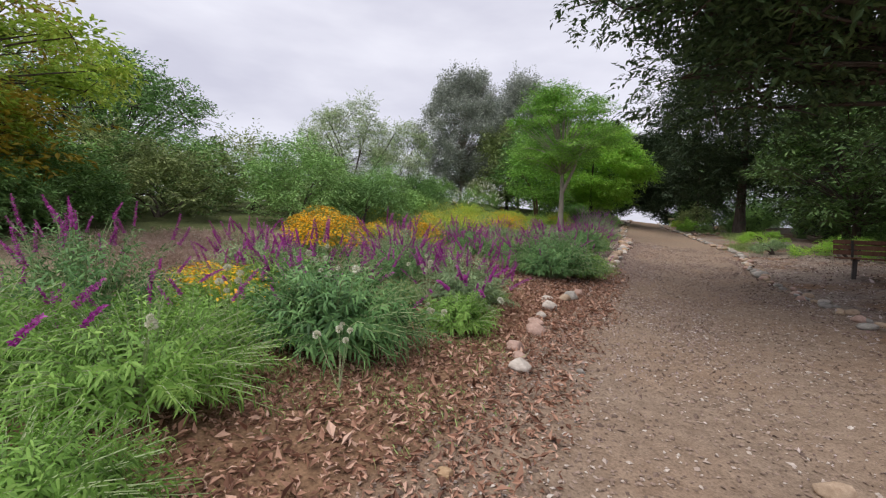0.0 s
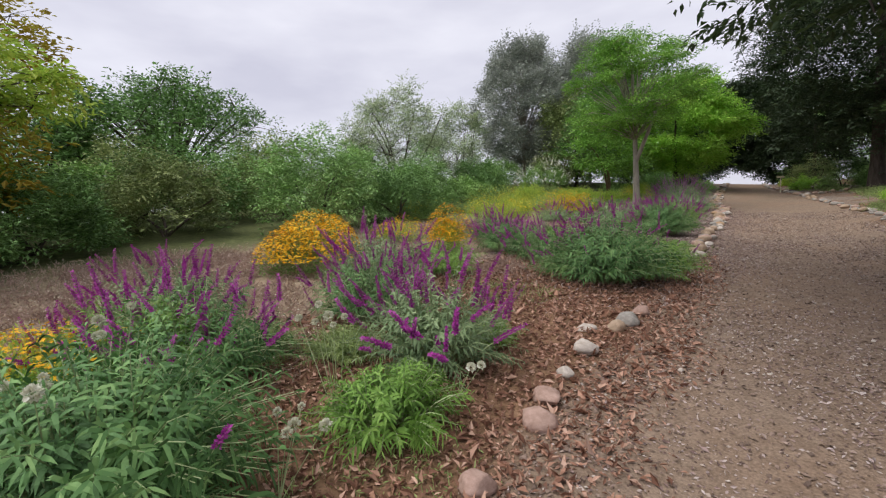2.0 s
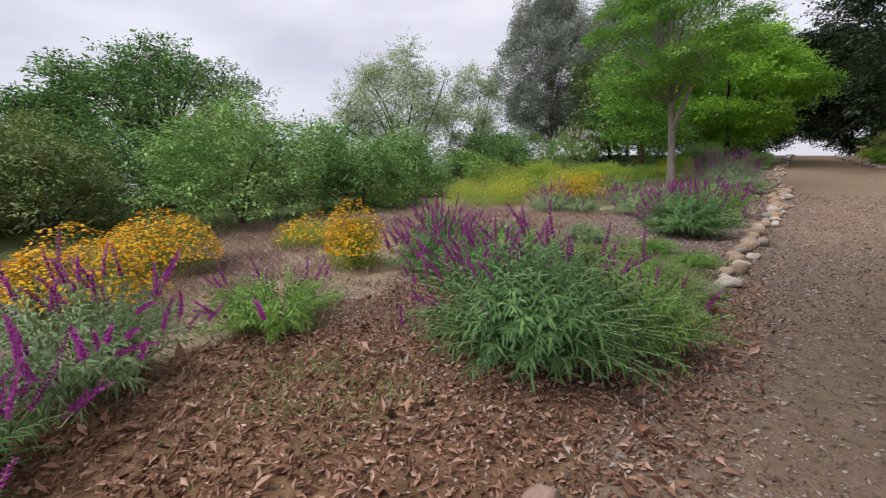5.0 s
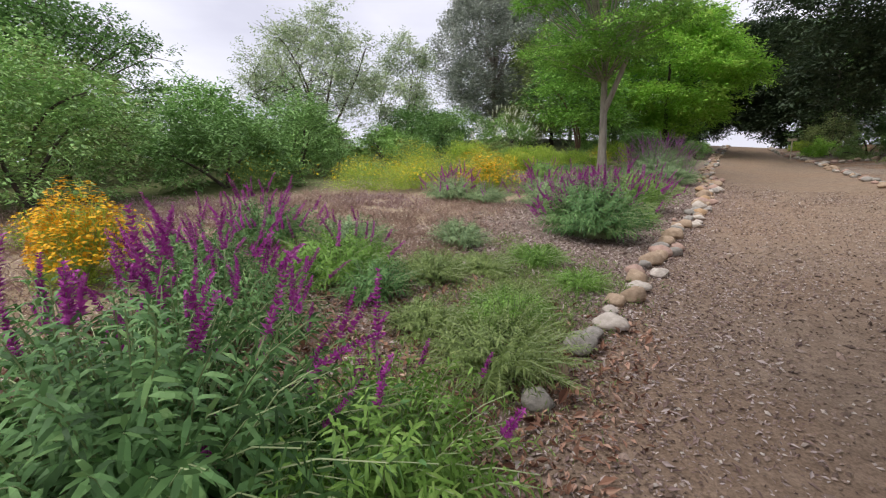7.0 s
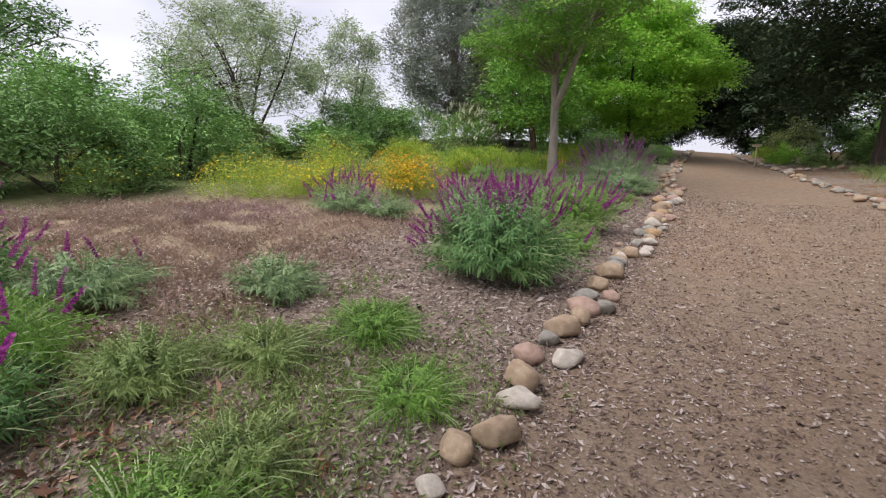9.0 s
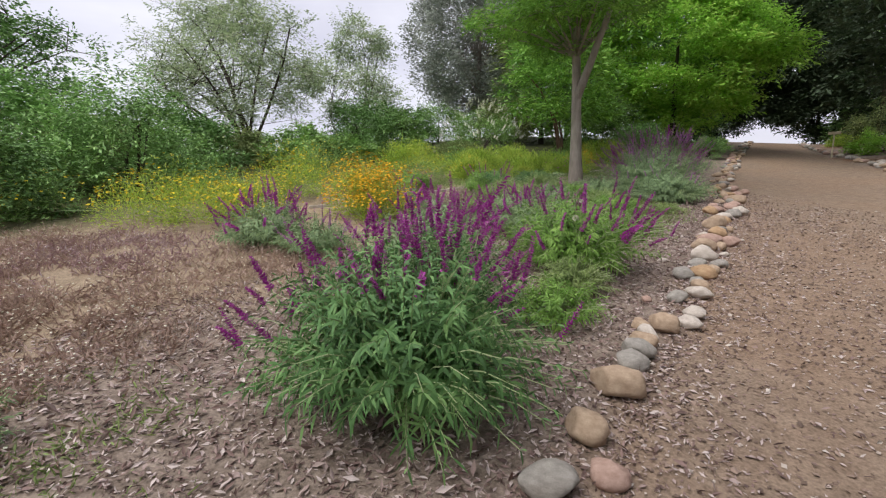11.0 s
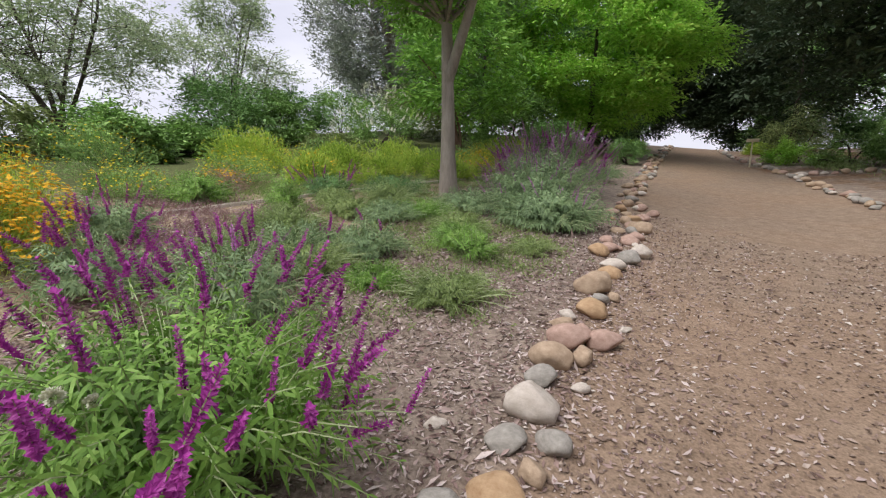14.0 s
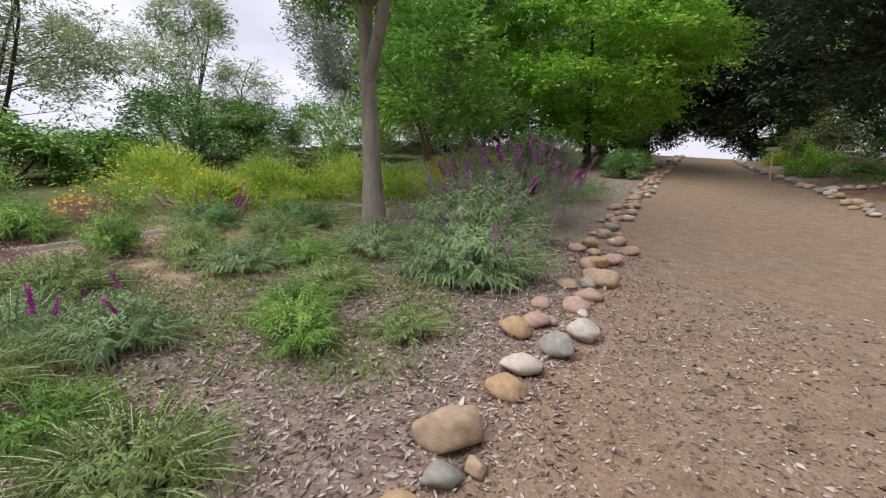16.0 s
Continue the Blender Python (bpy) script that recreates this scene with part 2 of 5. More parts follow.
M_GRAVEL = island_material("gravel_bit", [(0, (0.14, 0.10, 0.08)), (0.4, (0.25, 0.18, 0.14)), (0.8, (0.36, 0.27, 0.22)), (1, (0.60, 0.54, 0.48))], 0.9)
M_STONE = [
    stone_material("tan_stone", (0.30, 0.21, 0.14), (0.52, 0.40, 0.29)),
    stone_material("grey_stone", (0.22, 0.205, 0.18), (0.42, 0.39, 0.35)),
    stone_material("ochre_stone", (0.342, 0.210, 0.115), (0.532, 0.378, 0.230)),
    stone_material("pale_stone", (0.42, 0.36, 0.30), (0.66, 0.60, 0.54)),
    stone_material("pink_stone", (0.33, 0.21, 0.165), (0.54, 0.385, 0.32)),
]
STONE_WORDS = ["tan", "grey", "ochre", "pale cream", "pinkish brown"]


# ---- ground shape ----
def smooth(a, b, v):
    t = min(max((v - a) / (b - a), 0.0), 1.0)
    return t * t * (3 - 2 * t)


def ground_z(x, y):
    """The slope of the garden: up along the path to a crest, up to the west bed, a shallow trough for the path."""
    yc = min(max(y, -12.0), 18.0)
    z = 0.0539 * yc
    if y > 18:
        u = min(y, 46.0) - 18
        z += 0.0539 * u + 0.0010 * u * u
    if y > 46:
        u = min(y - 46, 4.0)
        z += 0.05 * u - 0.012 * u * u
        if y > 50:
            z -= 0.046 * min(y - 50, 120.0)
    xc = min(max(x, -20.0), 0.8)
    side = 1 - smooth(46, 90, y)
    z += (-0.0891 * xc) * side
    if x > 0.8:
        u = min(x - 0.8, 4.2)
        z += (0.19 * u * u / (u + 0.8) - 0.0891 * u) * side * (1 - 0.65 * smooth(28, 42, y))
    if x < -20:
        z -= 0.09 * min(-20 - x, 60.0) * side
    return z - 0.0047


def build_ground():
    def ticks(parts):
        out = []
        for a, b, step in parts:
            out += list(np.arange(a, b, step))
        return out + [parts[-1][1]]

    xs = ticks([(-3000, -300, 450), (-300, -60, 40), (-60, -20, 4), (-20, -4, 0.5), (-4, 4, 0.12), (4, 12, 0.5), (12, 60, 4), (60, 300, 40), (300, 3000, 450)])
    ys = ticks([(-3000, -300, 450), (-300, -20, 40), (-20, -2, 1.5), (-2, 28, 0.12), (28, 60, 0.5), (60, 120, 4), (120, 300, 30), (300, 3000, 450)])
    co, faces = [], []
    for j, y in enumerate(ys):
        for i, x in enumerate(xs):
            near = -6 < x < 6 and -3 < y < 32
            n = 0.035 * noise.noise((x * 0.9, y * 0.9, 0)) + 0.018 * noise.noise((x * 3.1, y * 3.1, 4)) if near else 0
            if -0.9 < x < 2.4:
                n *= 0.45
            co.append((x, y, ground_z(x, y) + n))
    w = len(xs)
    for j in range(len(ys) - 1):
        for i in range(w - 1):
            a = j * w + i
            faces.append((a, a + 1, a + w + 1, a + w))
    me = bpy.data.meshes.new("ground")
    me.from_pydata(co, [], faces)
    me.materials.append(M_GROUND)
    me.shade_smooth()
    return tagged(new("ground", me), "gravel path between stony garden beds with leaf litter and dry turf", "ground", kind="structure")


ground = build_ground()


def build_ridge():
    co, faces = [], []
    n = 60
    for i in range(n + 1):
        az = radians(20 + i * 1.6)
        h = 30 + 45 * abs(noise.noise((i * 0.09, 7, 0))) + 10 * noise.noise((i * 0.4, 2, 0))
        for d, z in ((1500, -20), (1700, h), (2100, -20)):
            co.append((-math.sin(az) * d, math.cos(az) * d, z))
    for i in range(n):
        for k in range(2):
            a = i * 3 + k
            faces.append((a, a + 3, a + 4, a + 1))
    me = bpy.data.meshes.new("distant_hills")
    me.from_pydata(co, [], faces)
    # Aerial haze is put into the flat blue base colour; no volume is used.
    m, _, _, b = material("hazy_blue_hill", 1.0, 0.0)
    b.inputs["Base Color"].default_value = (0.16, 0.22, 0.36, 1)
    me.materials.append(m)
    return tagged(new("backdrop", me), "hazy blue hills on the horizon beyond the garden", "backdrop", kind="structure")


build_ridge()

# ---- mesh tools ----
rng = np.random.default_rng(11)


class Bits:
    """Collects triangles and quads as arrays and turns them into one mesh."""

    def __init__(self):
        self.co, self.idx, self.size, self.mat, self.n = [], [], [], [], 0

    def add(self, verts, faces, mat=0):
        verts, faces = np.asarray(verts, float).reshape(-1, 3), np.asarray(faces, int)
        self.co.append(verts)
        self.idx.append((faces + self.n).ravel())
        self.size.append(np.full(len(faces), faces.shape[1]))
        self.mat.append(np.full(len(faces), mat))
        self.n += len(verts)

    def mesh(self, name, mats, smooth_shade=False):
        me = bpy.data.meshes.new(name)
        co, idx, size = np.concatenate(self.co), np.concatenate(self.idx), np.concatenate(self.size)
        me.vertices.add(len(co))
        me.vertices.foreach_set("co", co.ravel())
        me.loops.add(len(idx))
        me.loops.foreach_set("vertex_index", idx)
        me.polygons.add(len(size))
        me.polygons.foreach_set("loop_start", np.concatenate([[0], np.cumsum(size)[:-1]]))
        me.polygons.foreach_set("material_index", np.concatenate(self.mat))
        me.polygons.foreach_set("use_smooth", np.full(len(size), smooth_shade))
        me.update(calc_edges=True)
        for mt in mats:
            me.materials.append(mt)
        return me


def unit(v):
    return v / np.maximum(np.linalg.norm(v, axis=-1, keepdims=True), 1e-9)


def rand_dirs(n, up=0.0):
    v = rng.normal(size=(n, 3))
    v = unit(v)
    v[:, 2] += up
    return unit(v)


def leaves(bits, p, d, up, length, width, droop=0.2, fold=0.25, fine=False, mat=0):
    """Blades from p along d. length and width: numbers or one for each."""
    n = len(p)
    length = np.broadcast_to(np.asarray(length, float), (n,))[:, None]
    width = np.broadcast_to(np.asarray(width, float), (n,))[:, None]
    s = unit(np.cross(d, up))
    nn = unit(np.cross(s, d))
    sag = np.array([0, 0, -1.0])
    if fine:
        rows = [p]
        for f, w in ((0.3, 1.0), (0.68, 0.75)):
            c = p + d * length * f + sag * droop * length * f * f
            rows += [c + s * width * w / 2 + nn * fold * width, c - s * width * w / 2 + nn * fold * width]
        rows.append(p + d * length * (1 - droop * 0.25) + sag * droop * length)
        v = np.stack(rows, 1)
        base = np.arange(n)[:, None] * 6
        bits.add(v, base + np.array([[0, 1, 2]]), mat)
        k = bits.n - n * 6
        bits.idx[-1] = (base + np.array([[0, 1, 2]]) + k).ravel()
        for f in ([1, 3, 4, 2], [3, 5, 4]):
            bits.idx.append((base + np.array([f]) + k).ravel())
            bits.size.append(np.full(n, len(f)))
            bits.mat.append(np.full(n, mat))
    else:
        c = p + d * length * 0.45 + sag * droop * length * 0.2
        v = np.stack([p, c + s * width / 2 + nn * fold * width, p + d * length + sag * droop * length, c - s * width / 2 + nn * fold * width], 1)
        base = np.arange(n)[:, None] * 4
        f = np.concatenate([base + np.array([[0, 1, 2]]), base + np.array([[0, 2, 3]])], 0)
        bits.add(v, f, mat)


def tube(bits, pts, radii, sides=6, mat=0):
    pts = np.asarray(pts, float)
    d = unit(np.gradient(pts, axis=0))
    ref = np.array([0.31, 0.95, 0.1])
    a = unit(np.cross(d, ref))
    b = np.cross(d, a)
    ang = np.arange(sides) / sides * 2 * np.pi
    ring = np.cos(ang)[None, :, None] * a[:, None] + np.sin(ang)[None, :, None] * b[:, None]
    v = pts[:, None] + ring * np.asarray(radii, float)[:, None, None]
    k, s = len(pts), sides
    f = [(i * s + j, i * s + (j + 1) % s, (i + 1) * s + (j + 1) % s, (i + 1) * s + j) for i in range(k - 1) for j in range(s)]
    bits.add(v, f, mat)


def bow(a, b, rise=0.2, k=6, wob=0.0):
    """Points on a bowed line from a to b."""
    a, b = np.asarray(a, float), np.asarray(b, float)
    m = (a + b) / 2 + np.array([0, 0, rise * np.linalg.norm(b - a)]) + rng.normal(size=3) * wob
    t = np.linspace(0, 1, k)[:, None]
    return (1 - t) ** 2 * a + 2 * t * (1 - t) * m + t * t * b


def part(name, me, parent, label="", kind=""):
    o = new(name, me)
    o.parent = parent
    return tagged(o, label, kind=kind)


def thing(name, x, y, label, category, group="", sink=0.0, rz=0.0):
    o = new(name)
    o.empty_display_size = 0.2
    o.matrix_basis = pose(x, y, ground_z(x, y) - sink, 0, 0, rz)
    return tagged(o, label, category, group)


# ---- herbs ----
def shoots_mesh(rx, ry, h, count, leaf, width, mats, pairs=11, droop=0.35, low=0.3, seed=0, flat=1.0, lean=(0, 0)):
    """A dome of leafy shoots that start at the crown of the plant."""
    global rng
    rng = np.random.default_rng(seed)
    fol, stem = Bits(), Bits()
    P, D, U, L = [], [], [], []
    tips = []
    for i in range(count):
        az = rng.uniform(0, 2 * np.pi)
        el = np.arcsin(rng.uniform(0.0, 1.0) ** 0.8)
        rr = rng.uniform(0.75, 1.14)
        out = np.array([np.cos(az), np.sin(az), 0])
        end = np.array([out[0] * rx * np.cos(el) * rr + lean[0] * h, out[1] * ry * np.cos(el) * rr + lean[1] * h, h * (0.12 + 0.88 * np.sin(el) ** flat) * rr])
        a = out * rng.uniform(0, 0.35) * min(rx, ry)
        a[2] = 0
        m = a * 0.4 + end * 0.6 + np.array([0, 0, 0.22 * h])
        m[:2] = a[:2] * 0.5 + end[:2] * 0.5
        t = np.linspace(0, 1, 5)[:, None]
        pts = (1 - t) ** 2 * a + 2 * t * (1 - t) * m + t * t * end
        tube(stem, pts, np.linspace(0.005, 0.002, 5), 3)
        tt = np.linspace(low, 1, pairs)[:, None]
        c = (1 - tt) ** 2 * a + 2 * tt * (1 - tt) * m + tt * tt * end
        tan = unit(2 * (1 - tt) * (m - a) + 2 * tt * (end - m))
        tips.append((end, tan[-1]))
        side = unit(np.cross(tan, rng.normal(size=3)))
        turn = np.cross(tan, side)
        for sgn in (1, -1):
            k = np.arange(pairs)[:, None] % 2
            s = np.where(k == 0, side, turn) * sgn + rng.normal(size=(pairs, 3)) * 0.18
            P.append(c)
            D.append(unit(s * 0.9 + tan * 0.55))
            U.append(tan + rng.normal(size=(pairs, 3)) * 0.1)
            L.append(leaf * (1.15 - 0.55 * tt[:, 0] ** 2) * rng.uniform(0.75, 1.2, pairs))
    P, D, U, L = (np.concatenate(v) for v in (P, D, U, L))
    leaves(fol, P, D, U, L, L * width, droop, 0.2, True)
    return fol.mesh("foliage", [mats[0]]), stem.mesh("stemwork", [mats[1]]), tips


def spike_mesh(length, whorls, size, mat, seed):
    global rng
    rng = np.random.default_rng(seed)
    b = Bits()
    bendx = rng.uniform(0.05, 0.25) * length
    t = np.linspace(0, 1, 7)
    pts = np.stack([bendx * t ** 2, 0 * t, length * t - 0.3 * bendx * t ** 2], 1)
    tube(b, pts, np.linspace(0.0035, 0.0015, 7), 3, 0)
    for i in range(whorls):
        f = 0.3 + 0.7 * i / (whorls - 1)
        c = np.array([bendx * f * f, 0, length * f - 0.3 * bendx * f * f])
        n = 7 if i < whorls - 2 else 4
        a = rng.uniform(0, 2 * np.pi) + np.arange(n) / n * 2 * np.pi
        d = unit(np.stack([np.cos(a), np.sin(a), np.full(n, 0.45) + rng.normal(size=n) * 0.35], 1))
        r = size * (1.15 - 0.5 * f) * rng.uniform(0.7, 1.15, n)
        leaves(b, np.tile(c, (n, 1)), d, np.tile([0, 0, 1.0], (n, 1)) + rng.normal(size=(n, 3)) * 0.2, r, r * 0.62, -0.1, 0.25, False, 1)
    return b.mesh("flower_spike", [M_STEM, mat])


SPIKES = [spike_mesh(0.24 + 0.035 * i, 12 + i, 0.030, M_PURPLE, 50 + i) for i in range(6)]
SPIKES_M = [spike_mesh(0.26 + 0.04 * i, 10 + i, 0.023, M_MAUVE, 60 + i) for i in range(4)]


def aim(p, d, roll=0.0):
    """A pose at p whose z axis points along d."""
    q = Vector(d).to_track_quat("Z", "Y").to_matrix().to_4x4()
    return Matrix.Translation(p) @ q @ Matrix.Rotation(roll, 4, "Z")


def sage(x, y, rx, ry, h, shoots=150, spikes=40, leaf=0.1, seed=1, mats=None, kind_spike=None, lean=(0, 0), side=None, label="", flat=1.0, scale=1.0, pairs=11, name="sage_bush"):
    mats = mats or (M_SAGE, M_STEM)
    fol, stem, tips = shoots_mesh(rx * 1.12, ry * 1.12, h * 1.06, int(shoots * 1.25), leaf, 0.17, mats, pairs=pairs, seed=seed, lean=lean, flat=flat)
    root = thing(name, x, y, label, "shrub", "flowering bushes along the path")
    part("stemwork", stem, root)
    part("foliage", fol, root)
    r = random.Random(seed)
    pool = [t for t in tips if t[0][2] > 0.35 * h and (side is None or t[0][0] * side[0] + t[0][1] * side[1] > -0.25 * rx)]
    r.shuffle(pool)
    meshes = kind_spike or SPIKES
    for i in range(int(spikes * 1.15)):
        end, tan = pool[i % len(pool)]
        d = Vector(tan) * 0.5 + Vector((r.gauss(0, 0.2), r.gauss(0, 0.2), 0.7))
        if side:
            d += Vector((side[0], side[1], 0)) * 0.3
        o = part("flower_spike", meshes[r.randrange(len(meshes))], root)
        o.matrix_basis = aim(Vector(end) - d.normalized() * 0.08, d, r.uniform(0, 6.28)) @ Matrix.Scale(scale * r.uniform(0.75, 1.15), 4)
    return root


def flower_bush(x, y, rx, ry, h, petals, leafmat, n_leaf=2500, n_flower=900, seed=1, label="", size=0.026, name="flowering_bush", cover=0.2, leaf=0.06):
    """A mound of fine foliage topped with small daisy-like flowers."""
    global rng
    rng = np.random.default_rng(seed)
    root = thing(name, x, y, label, "shrub", "flowering bushes in the bed")
    b, st = Bits(), Bits()
    lumps = [(rng.uniform(-0.5, 0.5) * rx, rng.uniform(-0.5, 0.5) * ry, rng.uniform(0.55, 0.8)) for _ in range(7)] + [(0, 0, 0.9)]

    n_leaf, n_flower = int(n_leaf * 1.6), int(n_flower * 1.5)
    rx, ry, h = rx * 1.15, ry * 1.15, h * 1.1

    def surf(n, inner):
        k = rng.integers(0, len(lumps), n)
        d = rand_dirs(n, 0.35)
        d[:, 2] = np.abs(d[:, 2])
        q = np.array([lumps[i] for i in k])
        r = rng.uniform(inner, 1.05, n)[:, None]
        p = d * r * np.stack([rx * 0.62 * q[:, 2] + 0 * q[:, 0], ry * 0.62 * q[:, 2], h * q[:, 2]], 1)
        p[:, :2] += q[:, :2]
        return p, d

    p, d = surf(n_leaf, 0.5)
    leaves(b, p, unit(d + rng.normal(size=p.shape) * 0.5 + [0, 0, 0.4]), rand_dirs(len(p), 0.5), leaf * rng.uniform(0.6, 1.3, len(p)), leaf * 0.22, 0.1, 0.2)
    part("foliage", b.mesh("foliage", [leafmat]), root)
    for i in range(26):
        e, _ = surf(1, 0.8)
        tube(st, bow((0, 0, 0), e[0], 0.1, 4), [0.006, 0.005, 0.004, 0.003], 3)
    part("stemwork", st.mesh("stemwork", [M_STEM]), root)
    f = Bits()
    p, d = surf(n_flower, 0.98)
    keep = p[:, 2] > h * cover
    p, d = p[keep], d[keep]
    p = p + d * 0.03
    up = unit(d * 0.5 + [0, 0, 0.8] + rng.normal(size=p.shape) * 0.25)
    for a in range(3):
        s = unit(np.cross(up, rng.normal(size=p.shape)))
        leaves(f, p - s * size, s, up, size * 2, size * 0.95, 0.0, 0.1)
    part("blossoms", f.mesh("blossoms", [petals]), root, kind="stuff")
    return root


def tuft_patch(name, spots, mat, per=220, height=0.18, width=0.006, label="", flower=None, n_flower=0, spread=0.6, seed=5, fsize=0.012, fine=True):
    """Low herbs: thin blades over ellipses (x, y, rx, ry)."""
    global rng
    rng = np.random.default_rng(seed)
    b = Bits()
    P = []
    for x, y, rx, ry in spots:
        n = int(per * rx * ry * 3.14)
        a, r = rng.uniform(0, 6.283, n), np.sqrt(rng.uniform(0, 1, n)) * (1 + 0.25 * rng.normal(size=n))
        px, py = x + rx * r * np.cos(a), y + ry * r * np.sin(a)
        cl = np.array([noise.noise((u * 2.2, v * 2.2, 3.0)) for u, v in zip(px, py)])
        k = cl > -0.45 + 0.5 * rng.uniform(size=n)
        px, py = px[k], py[k]
        pz = np.array([ground_z(u, v) for u, v in zip(px, py)]) - 0.015
        P.append(np.stack([px, py, pz], 1))
    P = np.concatenate(P)
    n = len(P)
    d = unit(rng.normal(size=(n, 3)) * [spread, spread, 0.15] + [0, 0, 1.0])
    hh = height * rng.uniform(0.4, 1.3, n)
    leaves(b, P, d, rand_dirs(n), hh, width * rng.uniform(0.7, 1.6, n), 0.25, 0.2, fine)
    q = P + d * (hh * 0.6)[:, None]
    leaves(b, q, rand_dirs(n, 0.4), rand_dirs(n), hh * 0.35, width * 1.6, 0.1, 0.2)
    mats = [mat]
    if flower is not None:
        mats.append(flower)
        k = rng.choice(n, min(n_flower, n), replace=False)
        for a in range(2):
            s = unit(rng.normal(size=(len(k), 3)) * [1, 1, 0.1])
            leaves(b, P[k] + d[k] * hh[k][:, None] - s * fsize, s, np.tile([0, 0, 1.0], (len(k), 1)), fsize * 2, fsize * 1.2, 0, 0.1, False, 1)
    return tagged(new(name, b.mesh(name, mats)), label, "ground cover", kind="stuff")


# ---- trees ----
def crown_mesh(clumps, per, length, width, mat, droop=0.2, hang=0.0, inner=0.45, flat=0.6, up=0.25, spray=9):
    """Clumps of level sprays: each a twig's end with leaves to both sides."""
    b = Bits()
    for c, r in clumps:
        n = max(3, int(per * rng.uniform(0.8, 1.2) / spray))
        d = rand_dirs(n, up)
        rr = rng.uniform(inner, 1.0, n) ** 0.6
        wob = 1 + 0.3 * np.sin(d[:, 0] * 5 + c[0] * 3) * np.cos(d[:, 1] * 4 + c[1] * 2)
        p = np.array(c) + d * (rr * wob)[:, None] * r * np.array([1, 1, flat])
        axis = unit(d * [1, 1, 0.6] + rng.normal(size=p.shape) * 0.35 + [0, 0, 0.15 - hang])
        size = length * rng.uniform(0.7, 1.3, n)
        p, axis, size = (np.repeat(v, spray, 0) for v in (p, axis, size))
        k = len(p)
        t = np.tile(np.linspace(-1.4, 1.2, spray), n)
        side = unit(np.cross(axis, [0, 0, 1.0])) * np.where(np.arange(k) % 2, 1, -1)[:, None]
        p = p + axis * (t * size)[:, None] + side * (size * rng.uniform(0, 0.5, k))[:, None] + rng.normal(size=p.shape) * 0.18 * size[:, None]
        ld = unit(axis * 0.7 + side * 0.8 + rng.normal(size=p.shape) * 0.25)
        L = size * rng.uniform(0.7, 1.15, k)
        leaves(b, p, ld, unit(np.array([0, 0, 1.0]) + rng.normal(size=p.shape) * 0.4), L, L * width, droop, 0.15)
    return b.mesh("crown", [mat])


